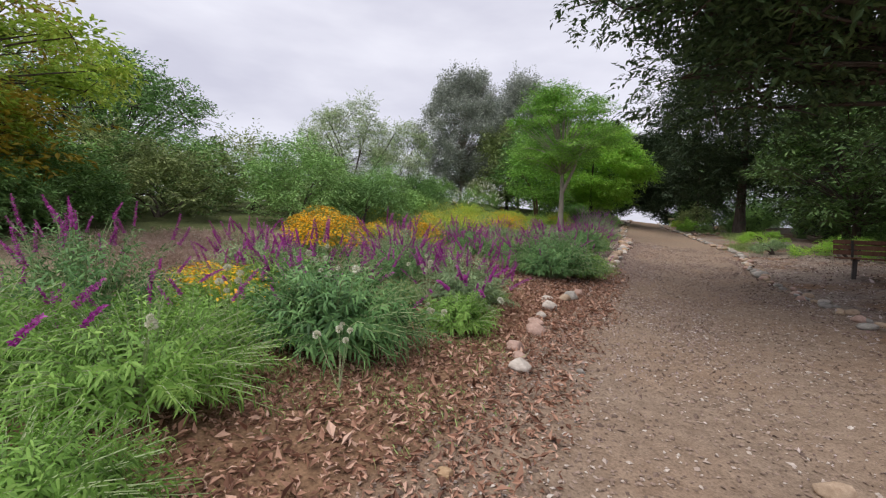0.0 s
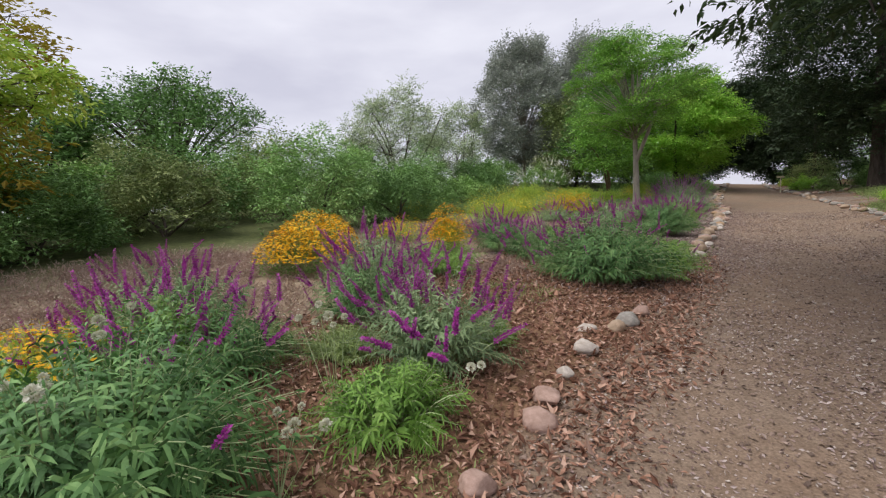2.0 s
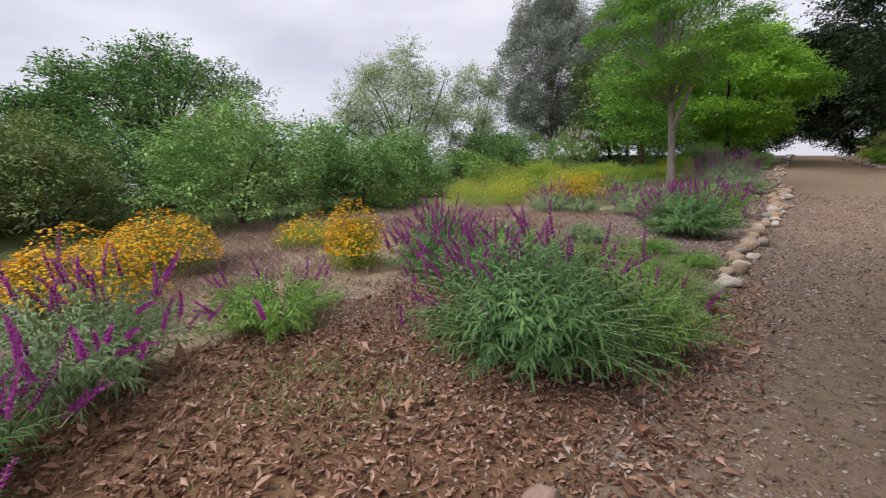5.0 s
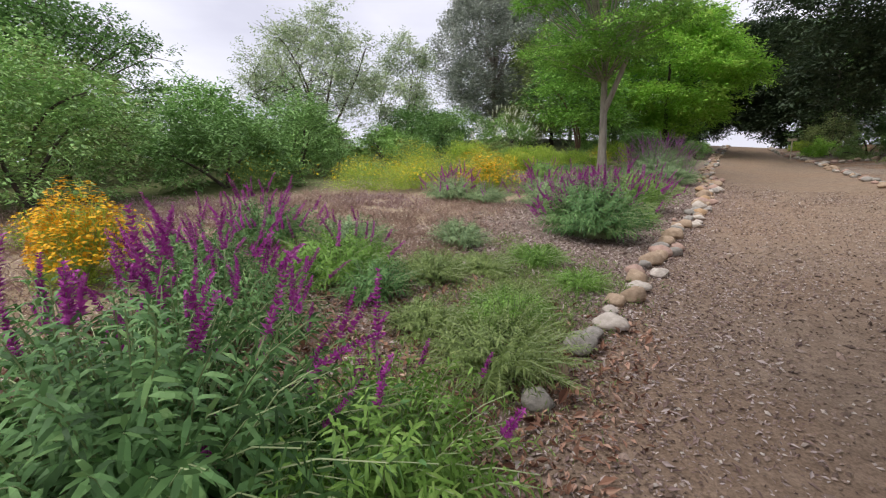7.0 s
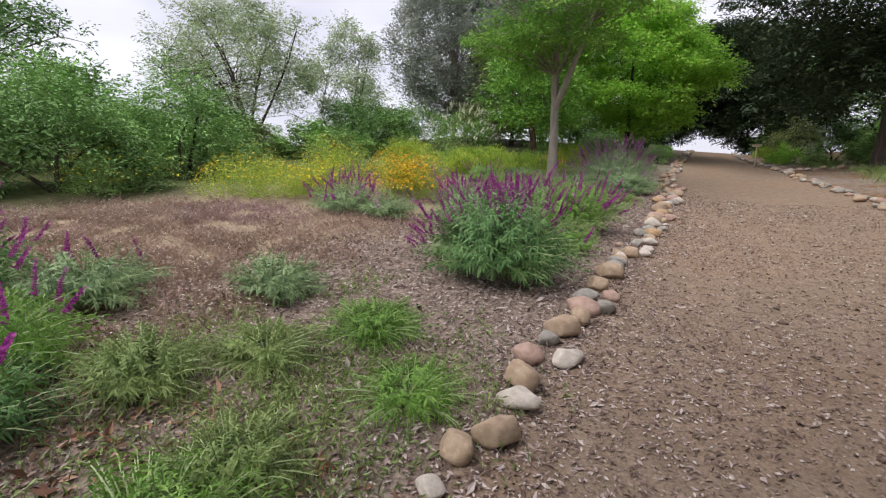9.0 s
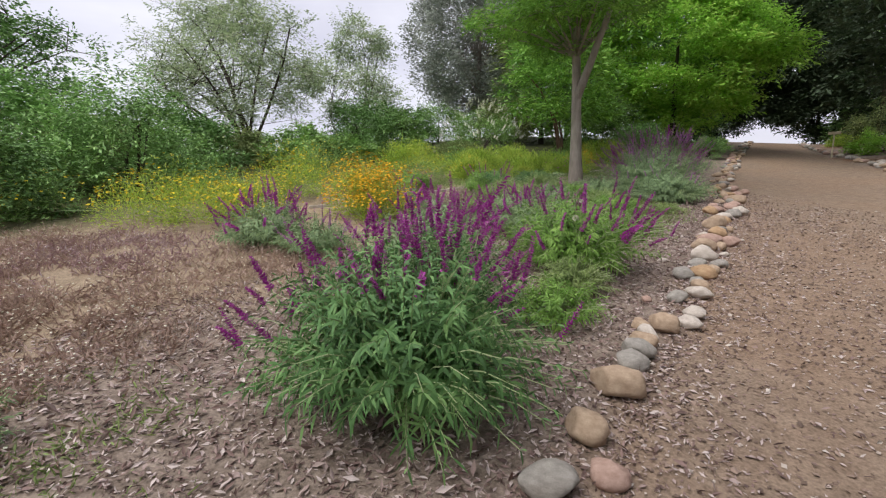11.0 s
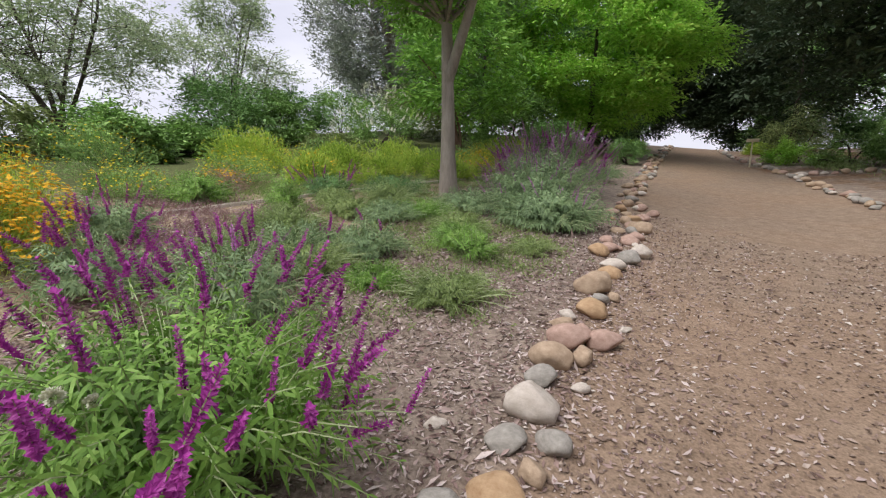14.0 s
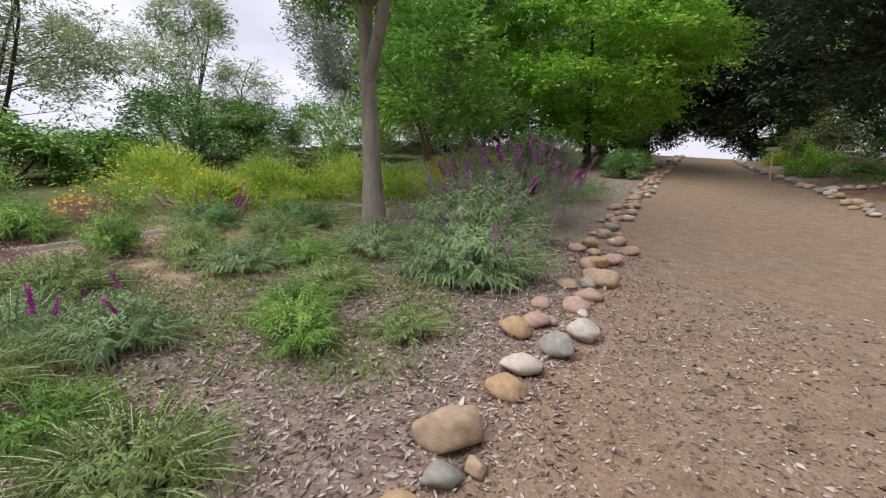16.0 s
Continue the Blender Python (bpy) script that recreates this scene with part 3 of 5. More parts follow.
def tree(x, y, height, crown_lo, rx, ry, clumps, per, leaf, width, leafmat, bark, trunk_r=0.12, seed=1, label="", name="tree", fork=0.35, lean=(0, 0), hang=0.0, flat=0.55,
         clump_r=0.9, stems=1, shape=0.7, category="tree", off=(0, 0), droop=0.2, inner=0.45, group="trees round the garden", twigs=3, limbs=True, dome=False, fine=False, split=0.0):
    """A trunk with limbs to each clump of leaves. Heights above its ground."""
    global rng
    rng = np.random.default_rng(seed)
    root = thing(name, x, y, label, category, group, sink=0.03)
    cs = []
    for i in range(clumps):
        d = rand_dirs(1, 0.1)[0]
        r = rng.uniform(0.4, 1.0) ** 0.5
        if dome:
            r = rng.uniform(0.72, 1.0)
            d[2] = abs(d[2])
            cs.append((np.array([d[0] * rx, d[1] * ry, height * (0.1 + 0.8 * d[2])]) * r, clump_r * rng.uniform(0.7, 1.25)))
            continue
        z01 = (d[2] * r + 1) / 2
        taper = 1.0 - (1 - shape) * abs(z01 * 2 - 0.8)
        c = np.array([d[0] * r * rx * taper + off[0] + lean[0] * height, d[1] * r * ry * taper + off[1] + lean[1] * height, crown_lo + (height - crown_lo) * z01])
        cs.append((c, clump_r * rng.uniform(0.65, 1.3)))
    if stems == 1:
        cs = [(c, q * 0.85) for c, q in cs]
    if not fine:
        per, leaf = per * 0.34, leaf * 1.4
    part("crown", crown_mesh(cs, per, leaf, width, leafmat, droop, hang, inner, flat), root)
    if trunk_r > 0:
        b = Bits()
        bits_of = []
        for s in range(stems):
            a = rng.uniform(0, 6.283)
            base = np.array([np.cos(a), np.sin(a), 0]) * (0 if stems == 1 else trunk_r * 1.5)
            top = np.array([lean[0] * height + off[0] * 0.5, lean[1] * height + off[1] * 0.5, crown_lo + (height - crown_lo) * 0.6]) if stems == 1 else cs[s % len(cs)][0]
            k = 9
            pts = bow(base, top, 0.02 if stems == 1 else 0.12, k, 0.05 if stems == 1 else 0.3)
            pts += rng.normal(size=pts.shape) * [0.02, 0.02, 0] * np.linspace(0, 1, k)[:, None]
            rad = np.linspace(1, 0.35, k) * trunk_r
            rad[0] *= 1.35
            rad[1] *= 1.05
            tube(b, pts, rad, 10)
            bits_of.append(pts)
        if split:
            p0 = bits_of[0][np.searchsorted(bits_of[0][:, 2], split)]
            tube(b, bow(p0 - np.array([0, 0, 0.25]), p0 + np.array([1.25, -0.3, 2.7]), -0.04, 6), np.linspace(trunk_r * 0.72, trunk_r * 0.3, 6), 10)
        part("trunk", b.mesh("trunk", [bark], True), root)
        if limbs and (y < 30 or leafmat in (M_FOL_GREY, M_FOL_WILLOW)):
            b = Bits()
            for i, (c, r) in enumerate(cs):
                pts = bits_of[i % len(bits_of)]
                z0 = crown_lo * (1 - fork) + fork * 0.8 * c[2]
                j = int(np.clip(np.searchsorted(pts[:, 2], min(z0, c[2] * 0.85)), 2, len(pts) - 1))
                tube(b, bow(pts[j], c, 0.1, 5, 0.12), np.linspace(trunk_r * 0.26, trunk_r * 0.06, 5), 4)
                for t in range(twigs):
                    e = c + rand_dirs(1, 0.2)[0] * r * np.array([0.95, 0.95, flat])
                    tube(b, bow(c, e, 0.05, 4), [trunk_r * 0.09, trunk_r * 0.07, trunk_r * 0.05, trunk_r * 0.03], 3)
            part("branchwork", b.mesh("branchwork", [bark], True), root)
    return root


def shrub(x, y, rx, ry, h, mat, seed=1, clumps=26, per=260, leaf=0.09, width=0.4, label="", flat=0.8, cr=0.42, flower=None, name="shrub", hang=0.0):
    """A dense bush with leaves down to the ground."""
    root = tree(x, y, h, h * 0.12, rx * 0.8, ry * 0.8, clumps, per, leaf, width, mat, M_BARK_DARK, 0.04, seed, label, name, stems=3, clump_r=cr * min(rx, h * 0.6), flat=flat, shape=0.85, limbs=False, fine=True,
                category="shrub", group="shrubs round the garden", twigs=1, hang=hang, dome=True)
    return root


# ---- trees, placed ----
tree(-4.85, 25.1, 8.4, 2.9, 3.1, 2.9, 80, 560, 0.135, 0.36, M_FOL_A, M_BARK_PALE, 0.15, 3, "young shade tree with smooth pale grey trunk and layered green leaves", flat=0.3, clump_r=1.0, fork=0.3, hang=0.1, fine=True, split=1.75, lean=(-0.02, 0))
tree(-5.0, 38.0, 8.0, 0.9, 4.6, 3.6, 110, 620, 0.2, 0.42, M_FOL_BRIGHT, M_BARK_DARK, 0.16, 4, "broad tree with bright yellow-green leaves beside the path", flat=0.4, clump_r=1.3, fine=True)
tree(-7.8, 31.0, 6.2, 0.6, 2.2, 2.0, 40, 520, 0.16, 0.4, M_FOL_A, M_BARK_RED, 0.06, 5, "slender understorey tree with thin reddish stems", stems=3, clump_r=0.8)
tree(-9.0, 35.5, 7.6, 0.3, 3.2, 2.6, 70, 500, 0.2, 0.42, M_FOL_OAK, M_BARK_DARK, 0.12, 6, "dense dark green tree behind the pale trunk", clump_r=1.2)
tree(-12.8, 40.0, 8.0, 0.3, 3.6, 3.2, 70, 500, 0.22, 0.42, M_FOL_SHRUB2, M_BARK_DARK, 0.14, 7, "olive green tree at the back of the bed", clump_r=1.3)
tree(-18.0, 41.0, 13.2, 0.6, 5.2, 4.6, 150, 420, 0.30, 0.34, M_FOL_GREY, M_BARK_PALE, 0.13, 8, "tall silvery grey-leaved tree with ragged pointed top", clump_r=0.95, flat=1.7, shape=0.6, fork=0.5, inner=0.3, fine=True, hang=-0.8)
tree(-13.2, 45.0, 13.4, 0.6, 4.6, 4.0, 130, 400, 0.30, 0.34, M_FOL_GREY, M_BARK_PALE, 0.12, 9, "tall silvery grey-leaved tree with ragged top", clump_r=0.95, flat=1.7, shape=0.6, fork=0.5, inner=0.3, fine=True, hang=-0.8)
tree(-18.6, 24.0, 6.9, 0.9, 3.9, 3.6, 84, 400, 0.15, 0.36, M_FOL_WILLOW, M_BARK_DARK, 0.07, 10, "airy multi-stemmed willow with pale leaves and dark leaning stems", stems=9, clump_r=0.85, fork=0.7, twigs=7, flat=0.9, inner=0.2, fine=True)
tree(-17.6, 29.3, 6.2, 0.8, 2.3, 2.2, 44, 320, 0.16, 0.36, M_FOL_WILLOW, M_BARK_DARK, 0.06, 12, "smaller airy willow with pale leaves and thin stems", stems=6, clump_r=0.75, fork=0.7, twigs=7, flat=0.9, inner=0.2, fine=True)
tree(-21.0, 34.0, 4.6, 0.8, 1.8, 1.8, 30, 240, 0.14, 0.3, M_FOL_WILLOW, M_BARK_DARK, 0.05, 13, "thin half-bare willow against the sky", stems=5, clump_r=0.65, fork=0.7, twigs=8, inner=0.2)
tree(-31.0, 16.0, 9.2, 0.4, 6.6, 6.8, 105, 400, 0.22, 0.5, M_FOL_OAK, M_BARK_DARK, 0.35, 14, "large round dark green oak beyond the shrubs", clump_r=1.45, flat=0.75, stems=1, shape=0.9, inner=0.6, fine=True)
tree(-33.0, 10.0, 7.0, 0.3, 5.0, 5.0, 80, 620, 0.22, 0.5, M_FOL_OAK, M_BARK_DARK, 0.3, 15, "large dark green oak beyond the shrubs", clump_r=1.4, flat=0.8)
tree(-11.2, 2.0, 5.6, 1.3, 3.6, 3.4, 95, 420, 0.13, 0.48, M_LIME, M_BARK_DARK, 0.16, 16, "spreading tree with lime green leaves on dark branches", flat=0.35, clump_r=0.8, fork=0.3, fine=True)
tree(-11.8, 3.0, 3.2, 0.6, 2.4, 2.0, 40, 460, 0.12, 0.48, M_OCHRE, M_BARK_DARK, 0.06, 17, "low branches with ochre and orange autumn leaves", flat=0.4, clump_r=0.65, stems=3)
tree(-14.8, 4.3, 7.6, 1.6, 2.3, 2.2, 50, 320, 0.12, 0.5, M_OCHRE, M_BARK_DARK, 0.12, 18, "slim tree with reddish and yellow tinted leaves", flat=0.8, clump_r=0.65, fork=0.6)
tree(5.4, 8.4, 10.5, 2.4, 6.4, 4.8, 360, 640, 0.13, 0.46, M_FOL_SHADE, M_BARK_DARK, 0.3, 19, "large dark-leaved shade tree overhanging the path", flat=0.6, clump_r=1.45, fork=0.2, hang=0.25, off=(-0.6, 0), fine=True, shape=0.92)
tree(8.6, 16.0, 7.4, 0.8, 3.8, 3.6, 100, 400, 0.15, 0.42, M_FOL_MID, M_BARK_DARK, 0.2, 20, "dark green tree with drooping low branches behind the bench", flat=0.5, clump_r=1.2, hang=0.3, fine=True)
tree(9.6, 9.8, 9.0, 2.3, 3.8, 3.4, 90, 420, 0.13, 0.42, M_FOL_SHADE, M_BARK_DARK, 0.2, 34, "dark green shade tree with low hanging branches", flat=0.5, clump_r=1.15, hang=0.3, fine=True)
tree(7.0, 22.5, 7.0, 0.5, 3.1, 2.8, 90, 620, 0.16, 0.42, M_FOL_MID, M_BARK_DARK, 0.15, 21, "mid green tree with leaves low to the ground", flat=0.5, clump_r=1.0)
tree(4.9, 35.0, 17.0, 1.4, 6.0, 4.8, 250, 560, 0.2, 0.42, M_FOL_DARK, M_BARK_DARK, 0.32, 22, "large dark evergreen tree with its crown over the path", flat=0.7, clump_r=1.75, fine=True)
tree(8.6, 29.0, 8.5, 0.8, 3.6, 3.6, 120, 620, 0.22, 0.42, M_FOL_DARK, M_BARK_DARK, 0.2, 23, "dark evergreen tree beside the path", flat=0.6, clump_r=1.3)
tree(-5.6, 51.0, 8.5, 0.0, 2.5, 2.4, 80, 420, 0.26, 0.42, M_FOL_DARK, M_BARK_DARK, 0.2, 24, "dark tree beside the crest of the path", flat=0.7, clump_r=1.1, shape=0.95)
tree(2.9, 52.5, 9.5, 0.0, 2.7, 2.2, 100, 420, 0.26, 0.42, M_FOL_OAK, M_BARK_DARK, 0.2, 25, "dark green tree beside the crest of the path", flat=0.7, clump_r=1.1, off=(0.2, 0), shape=0.95)
def thicket(x, y, rx, ry, h, mat, seed, clumps=60, per=420, leaf=0.2):
    """A dense mass of leaves from the ground up."""
    return tree(x, y, h, 0.15, rx, ry, clumps, per, leaf, 0.45, mat, M_BARK_DARK, 0.06, seed, "dense dark green thicket at the crest of the path", "shrub", stems=1, clump_r=0.75, flat=0.8, shape=1.0,
                limbs=False, fine=True, category="shrub", group="shrubs round the garden", inner=0.4)


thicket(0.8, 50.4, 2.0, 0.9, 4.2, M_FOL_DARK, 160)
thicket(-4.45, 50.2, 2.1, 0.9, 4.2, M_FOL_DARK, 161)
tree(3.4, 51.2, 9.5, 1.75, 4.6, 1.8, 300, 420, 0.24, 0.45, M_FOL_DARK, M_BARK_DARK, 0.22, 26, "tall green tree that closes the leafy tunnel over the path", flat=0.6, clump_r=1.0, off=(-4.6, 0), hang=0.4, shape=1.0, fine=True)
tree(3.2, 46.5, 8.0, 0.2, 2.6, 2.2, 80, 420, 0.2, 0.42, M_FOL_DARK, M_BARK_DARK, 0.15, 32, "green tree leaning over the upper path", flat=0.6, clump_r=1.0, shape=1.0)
tree(-6.2, 45.5, 9.0, 0.2, 3.2, 2.6, 80, 420, 0.24, 0.42, M_FOL_OAK, M_BARK_DARK, 0.15, 33, "dark green tree behind the bright crown", flat=0.6, clump_r=1.1, shape=1.0)
tree(10.5, 40.0, 10.0, 0.4, 4.2, 4.4, 80, 420, 0.26, 0.42, M_FOL_OAK, M_BARK_DARK, 0.2, 27, "tall green tree near the upper path", flat=0.6, clump_r=1.4)
tree(-10.5, 48.0, 10.5, 0.3, 4.6, 3.4, 90, 420, 0.28, 0.42, M_FOL_OAK, M_BARK_DARK, 0.2, 28, "tall green tree behind the bright crown", flat=0.6, clump_r=1.4)
tree(13.5, 24.0, 8.5, 0.3, 4.2, 5.0, 80, 420, 0.26, 0.42, M_FOL_OAK, M_BARK_DARK, 0.2, 29, "green tree at the back of the east bed", flat=0.6, clump_r=1.4)
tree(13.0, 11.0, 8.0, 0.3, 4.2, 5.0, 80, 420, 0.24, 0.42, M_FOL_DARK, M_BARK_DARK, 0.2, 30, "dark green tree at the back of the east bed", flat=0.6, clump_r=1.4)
tree(8.5, 53.0, 9.0, 0.3, 4.0, 3.0, 60, 420, 0.28, 0.42, M_FOL_OAK, M_BARK_DARK, 0.2, 31, "green tree beyond the crest of the slope", flat=0.6, clump_r=1.4)

SHRUBS = [
    # x, y, rx, ry, h, look
    (-10.4, 10.8, 2.0, 1.9, 3.1, 3), (-12.4, 7.6, 2.0, 1.8, 2.3, 1), (-10.4, 14.3, 1.8, 1.8, 2.1, 2), (-11.6, 4.9, 1.8, 1.7, 1.8, 2),
    (-10.6, 3.2, 1.6, 1.6, 1.4, 2), (-11.8, 17.4, 1.9, 1.7, 2.7, 3), (-14.4, 12.4, 2.4, 2.4, 3.2, 1), (-14.8, 9.4, 2.4, 2.4, 2.9, 2),
    (-14.2, 15.8, 2.1, 1.9, 2.9, 3), (-15.6, 6.0, 2.4, 2.2, 2.5, 0), (-17.5, 8.5, 2.5, 2.2, 3.0, 1), (-17.6, 13.6, 2.6, 2.4, 3.1, 0),
    (-14.2, 19.8, 2.0, 1.8, 2.0, 2), (-16.6, 17.4, 2.0, 2.0, 2.4, 1), (-13.4, 23.0, 1.7, 1.6, 1.5, 0), (-15.8, 21.6, 1.8, 1.8, 1.5, 1),
    (-15.2, 27.4, 2.1, 1.8, 2.9, 2), (-15.8, 30.0, 1.6, 1.6, 2.3, 0), (-17.0, 31.8, 2.3, 2.2, 2.6, 2), (-14.0, 25.4, 1.3, 1.3, 1.1, 0),
    (-20.8, 20.6, 2.6, 2.3, 1.9, 0), (-7.4, 34.5, 1.9, 1.7, 2.8, 0), (-18.5, 36.8, 2.6, 2.5, 2.8, 0),
    (-14.4, 38.0, 2.2, 2.0, 3.0, 1), (-5.2, 43.0, 2.1, 2.0, 2.8, 2), (-21.0, 14.5, 3.0, 3.0, 3.0, 0), (-23.5, 27.5, 3.0, 3.0, 1.7, 0),
    (-20.0, 4.0, 3.0, 2.6, 3.0, 1), (-13.4, 1.0, 2.4, 2.0, 1.8, 0), (-10.6, 28.0, 1.4, 1.3, 0.8, 1), 
    (-5.6, 34.2, 1.5, 1.4, 1.6, 2), (6.2, 41.6, 1.6, 1.6, 1.3, 0), (9.5, 25.5, 2.0, 2.0, 1.6, 0), (10.0, 19.0, 2.0, 2.0, 1.4, 1),
    (9.0, 33.0, 2.0, 2.0, 1.6, 2), (7.6, 44.5, 2.0, 2.0, 2.0, 0), (-24.0, 35.0, 3.2, 3.0, 2.4, 2), (-26.5, 22.0, 3.0, 3.0, 2.4, 0),
]
LOOKS = [(M_FOL_SHRUB, "dense mid green shrub at the back of the bed"), (M_FOL_SHRUB2, "dense olive green shrub at the back of the bed"), (M_FOL_OAK, "dense dark green shrub at the back of the bed"), (M_FOL_LIGHT, "tall feathery light green shrub at the back of the bed")]
for i, (x, y, rx, ry, h, k) in enumerate(SHRUBS):
    shrub(x, y, rx, ry, h, LOOKS[k][0], 100 + i, label=LOOKS[k][1], clumps=44, per=400 if x > -13 else 170, leaf=0.1 if x > -13 else 0.15, cr=0.37, flat=0.72)
for i, (x, y, h) in enumerate([(3.0, 49.6, 2.6), (5.4, 49.0, 2.6), (8.0, 48.0, 2.6), (10.8, 46.0, 2.4), (13.4, 36.0, 2.6), (12.6, 30.0, 2.4)]):
    shrub(x, y, 1.9, 1.3, h, M_FOL_OAK, 170 + i, label="dense dark green hedge-like shrub beyond the upper path", clumps=46, per=170, leaf=0.17)
shrub(-3.1, 35.5, 0.95, 0.95, 1.0, M_FOL_OAK, 140, label="low rounded dark green bush at the path edge", clumps=22, per=260, leaf=0.07)
shrub(2.3, 39.6, 1.2, 1.1, 1.0, M_FOL_BRIGHT, 141, label="low bright yellow-green bush beside the path", clumps=22)
shrub(3.9, 38.2, 1.3, 1.1, 1.1, M_FOL_SHRUB, 145, label="low bright green bush behind the stones", clumps=22)
shrub(2.9, 43.2, 1.3, 1.3, 2.4, M_FOL_SHRUB2, 146, label="taller olive green bush near the crest", clumps=26)
shrub(5.6, 36.8, 1.2, 1.1, 0.8, M_FOL_SHRUB, 147, label="low green mound under the evergreen", clumps=20)
shrub(-3.6, 39.8, 0.9, 1.2, 0.7, M_FOL_BRIGHT, 148, label="low yellow-green mound at the path edge", clumps=18)
shrub(4.8, 27.0, 1.3, 1.2, 0.7, M_FOL_BRIGHT, 142, label="low yellow-green mound on the east bed", clumps=22, leaf=0.07)
shrub(5.9, 19.6, 2.0, 1.6, 0.8, M_FOL_BRIGHT, 143, label="low yellow-green mound behind the bench", clumps=22, leaf=0.07)
shrub(4.1, 20.9, 1.2, 1.1, 0.6, M_GREY, 144, label="low grey-green herb mound beside the stones", clumps=18, leaf=0.06)


def white_spire_bush(x, y, rx, ry, h, seed):
    root = shrub(x, y, rx, ry, h, M_FOL_SHRUB, seed, label="rounded bush covered with upright creamy white flower spires", clumps=26, per=260, leaf=0.13, name="buckeye_bush")
    r = random.Random(seed)
    b = Bits()
    n = 7
    for i in range(14):
        a = i * 2.4
        z = 0.28 * i / 14
        d = unit(np.array([[np.cos(a), np.sin(a), 0.5]]))
        leaves(b, np.array([[0, 0, z]]), d, np.array([[0, 0, 1.0]]), 0.09 * (1.1 - z * 2), 0.06, 0, 0.2)
    me = b.mesh("flower_spire", [M_WHITE])
    for i in range(170):
        a, e = r.uniform(0, 6.283), math.asin(r.uniform(0.1, 1))
        o = part("flower_spire", me, root)
        d = Vector((math.cos(a) * math.cos(e), math.sin(a) * math.cos(e), math.sin(e)))
        o.matrix_basis = aim((d.x * rx, d.y * ry, h * (0.1 + 0.92 * d.z)), d + Vector((0, 0, 0.6)), 0) @ Matrix.Scale(0.8, 4)
    return root


white_spire_bush(-13.2, 33.6, 2.1, 1.9, 2.5, 150)

# ---- flowering bushes, placed ----
PURPLE_LABEL = "bushy sage with narrow green leaves and purple flower spikes"
GREEN_LABEL = "rounded green sage bush with few flowers beside the path"
sage(-2.9, 1.7, 0.85, 0.85, 0.6, 330, 4, 0.09, 201, (M_SAGE2, M_STEM), label="low bright green leafy herb clump at the litter's edge")
sage(-3.7, 1.0, 0.8, 0.8, 0.7, 280, 12, 0.1, 231, (M_SAGE2, M_STEM), label="leafy bright green herb clump with few purple spikes")
sage(-2.2, 0.75, 0.7, 0.55, 0.42, 230, 0, 0.085, 258, (M_SAGE2, M_STEM), label="low fine-leaved bright green herb clump on leaf litter")
sage(-4.0, 3.9, 0.7, 0.6, 0.6, 150, 40, 0.09, 259, (M_SAGE2, M_STEM), label=PURPLE_LABEL)
sage(-5.2, 4.6, 0.6, 0.6, 0.6, 110, 36, 0.09, 260, (M_GREY, M_STEM), label=PURPLE_LABEL)
sage(-3.5, 2.9, 0.75, 0.75, 0.42, 170, 6, 0.11, 202, (M_SAGE2, M_STEM), lean=(-0.3, 0), label="low leafy green sage clump with few purple spikes")
sage(-2.6, 3.2, 0.9, 0.75, 0.74, 260, 4, 0.13, 203, label=GREEN_LABEL)
sage(-1.95, 4.5, 0.45, 0.45, 0.4, 110, 0, 0.1, 232, (M_SAGE2, M_STEM), label="small light green herb beside the stones")
sage(-3.6, 4.1, 0.8, 0.7, 0.7, 150, 44, 0.1, 204, label=PURPLE_LABEL)
sage(-4.6, 2.2, 0.8, 0.8, 0.85, 150, 40, 0.1, 205, label=PURPLE_LABEL)
sage(-2.25, 5.4, 0.62, 0.62, 0.72, 190, 62, 0.09, 206, (M_GREY, M_STEM), scale=1.1, label="upright grey-green sage dense with purple flower spikes")
sage(-3.5, 5.9, 0.6, 0.6, 0.7, 120, 40, 0.09, 207, label=PURPLE_LABEL)
sage(-1.95, 9.25, 1.0, 0.8, 0.9, 330, 58, 0.125, 208, side=(-0.8, 0.5), label="large dome of dark green sage with purple spikes at its back")
sage(-1.35, 9.9, 0.6, 0.6, 0.6, 130, 10, 0.1, 238, (M_SAGE2, M_STEM), label="low green sage joining the large bush")
sage(-3.3, 10.3, 0.8, 0.75, 0.6, 120, 34, 0.09, 209, label=PURPLE_LABEL)
sage(-4.2, 8.2, 0.7, 0.7, 0.5, 130, 12, 0.09, 210, (M_SAGE2, M_STEM), label="spreading light green herb bush in the bed")
sage(-4.1, 6.7, 0.75, 0.75, 0.8, 140, 46, 0.1, 211, (M_GREY, M_STEM), side=(0.5, -0.5), label=PURPLE_LABEL)
sage(-1.5, 11.2, 0.55, 0.6, 0.34, 170, 0, 0.07, 212, (M_HERB, M_STEM), label="low feathery light green herb by the stones", pairs=13)
sage(-1.9, 12.2, 0.35, 0.35, 0.2, 90, 0, 0.055, 233, (M_HERB, M_STEM), label="low feathery light green herb carpet", pairs=13)
sage(-2.6, 12.9, 0.4, 0.35, 0.22, 100, 0, 0.055, 248, (M_HERB, M_STEM), label="low feathery light green herb carpet", pairs=13)
sage(-1.6, 13.1, 0.35, 0.4, 0.18, 90, 0, 0.055, 249, (M_SAGE2, M_STEM), label="low feathery light green herb carpet", pairs=13)
sage(-3.7, 11.7, 0.75, 0.65, 0.45, 200, 8, 0.1, 234, (M_SAGE2, M_STEM), label="grey-green sage clump above bare soil")
sage(-5.3, 12.0, 0.7, 0.6, 0.6, 130, 50, 0.1, 235, label=PURPLE_LABEL)
sage(-4.3, 10.6, 0.6, 0.55, 0.6, 120, 44, 0.1, 236, label=PURPLE_LABEL)
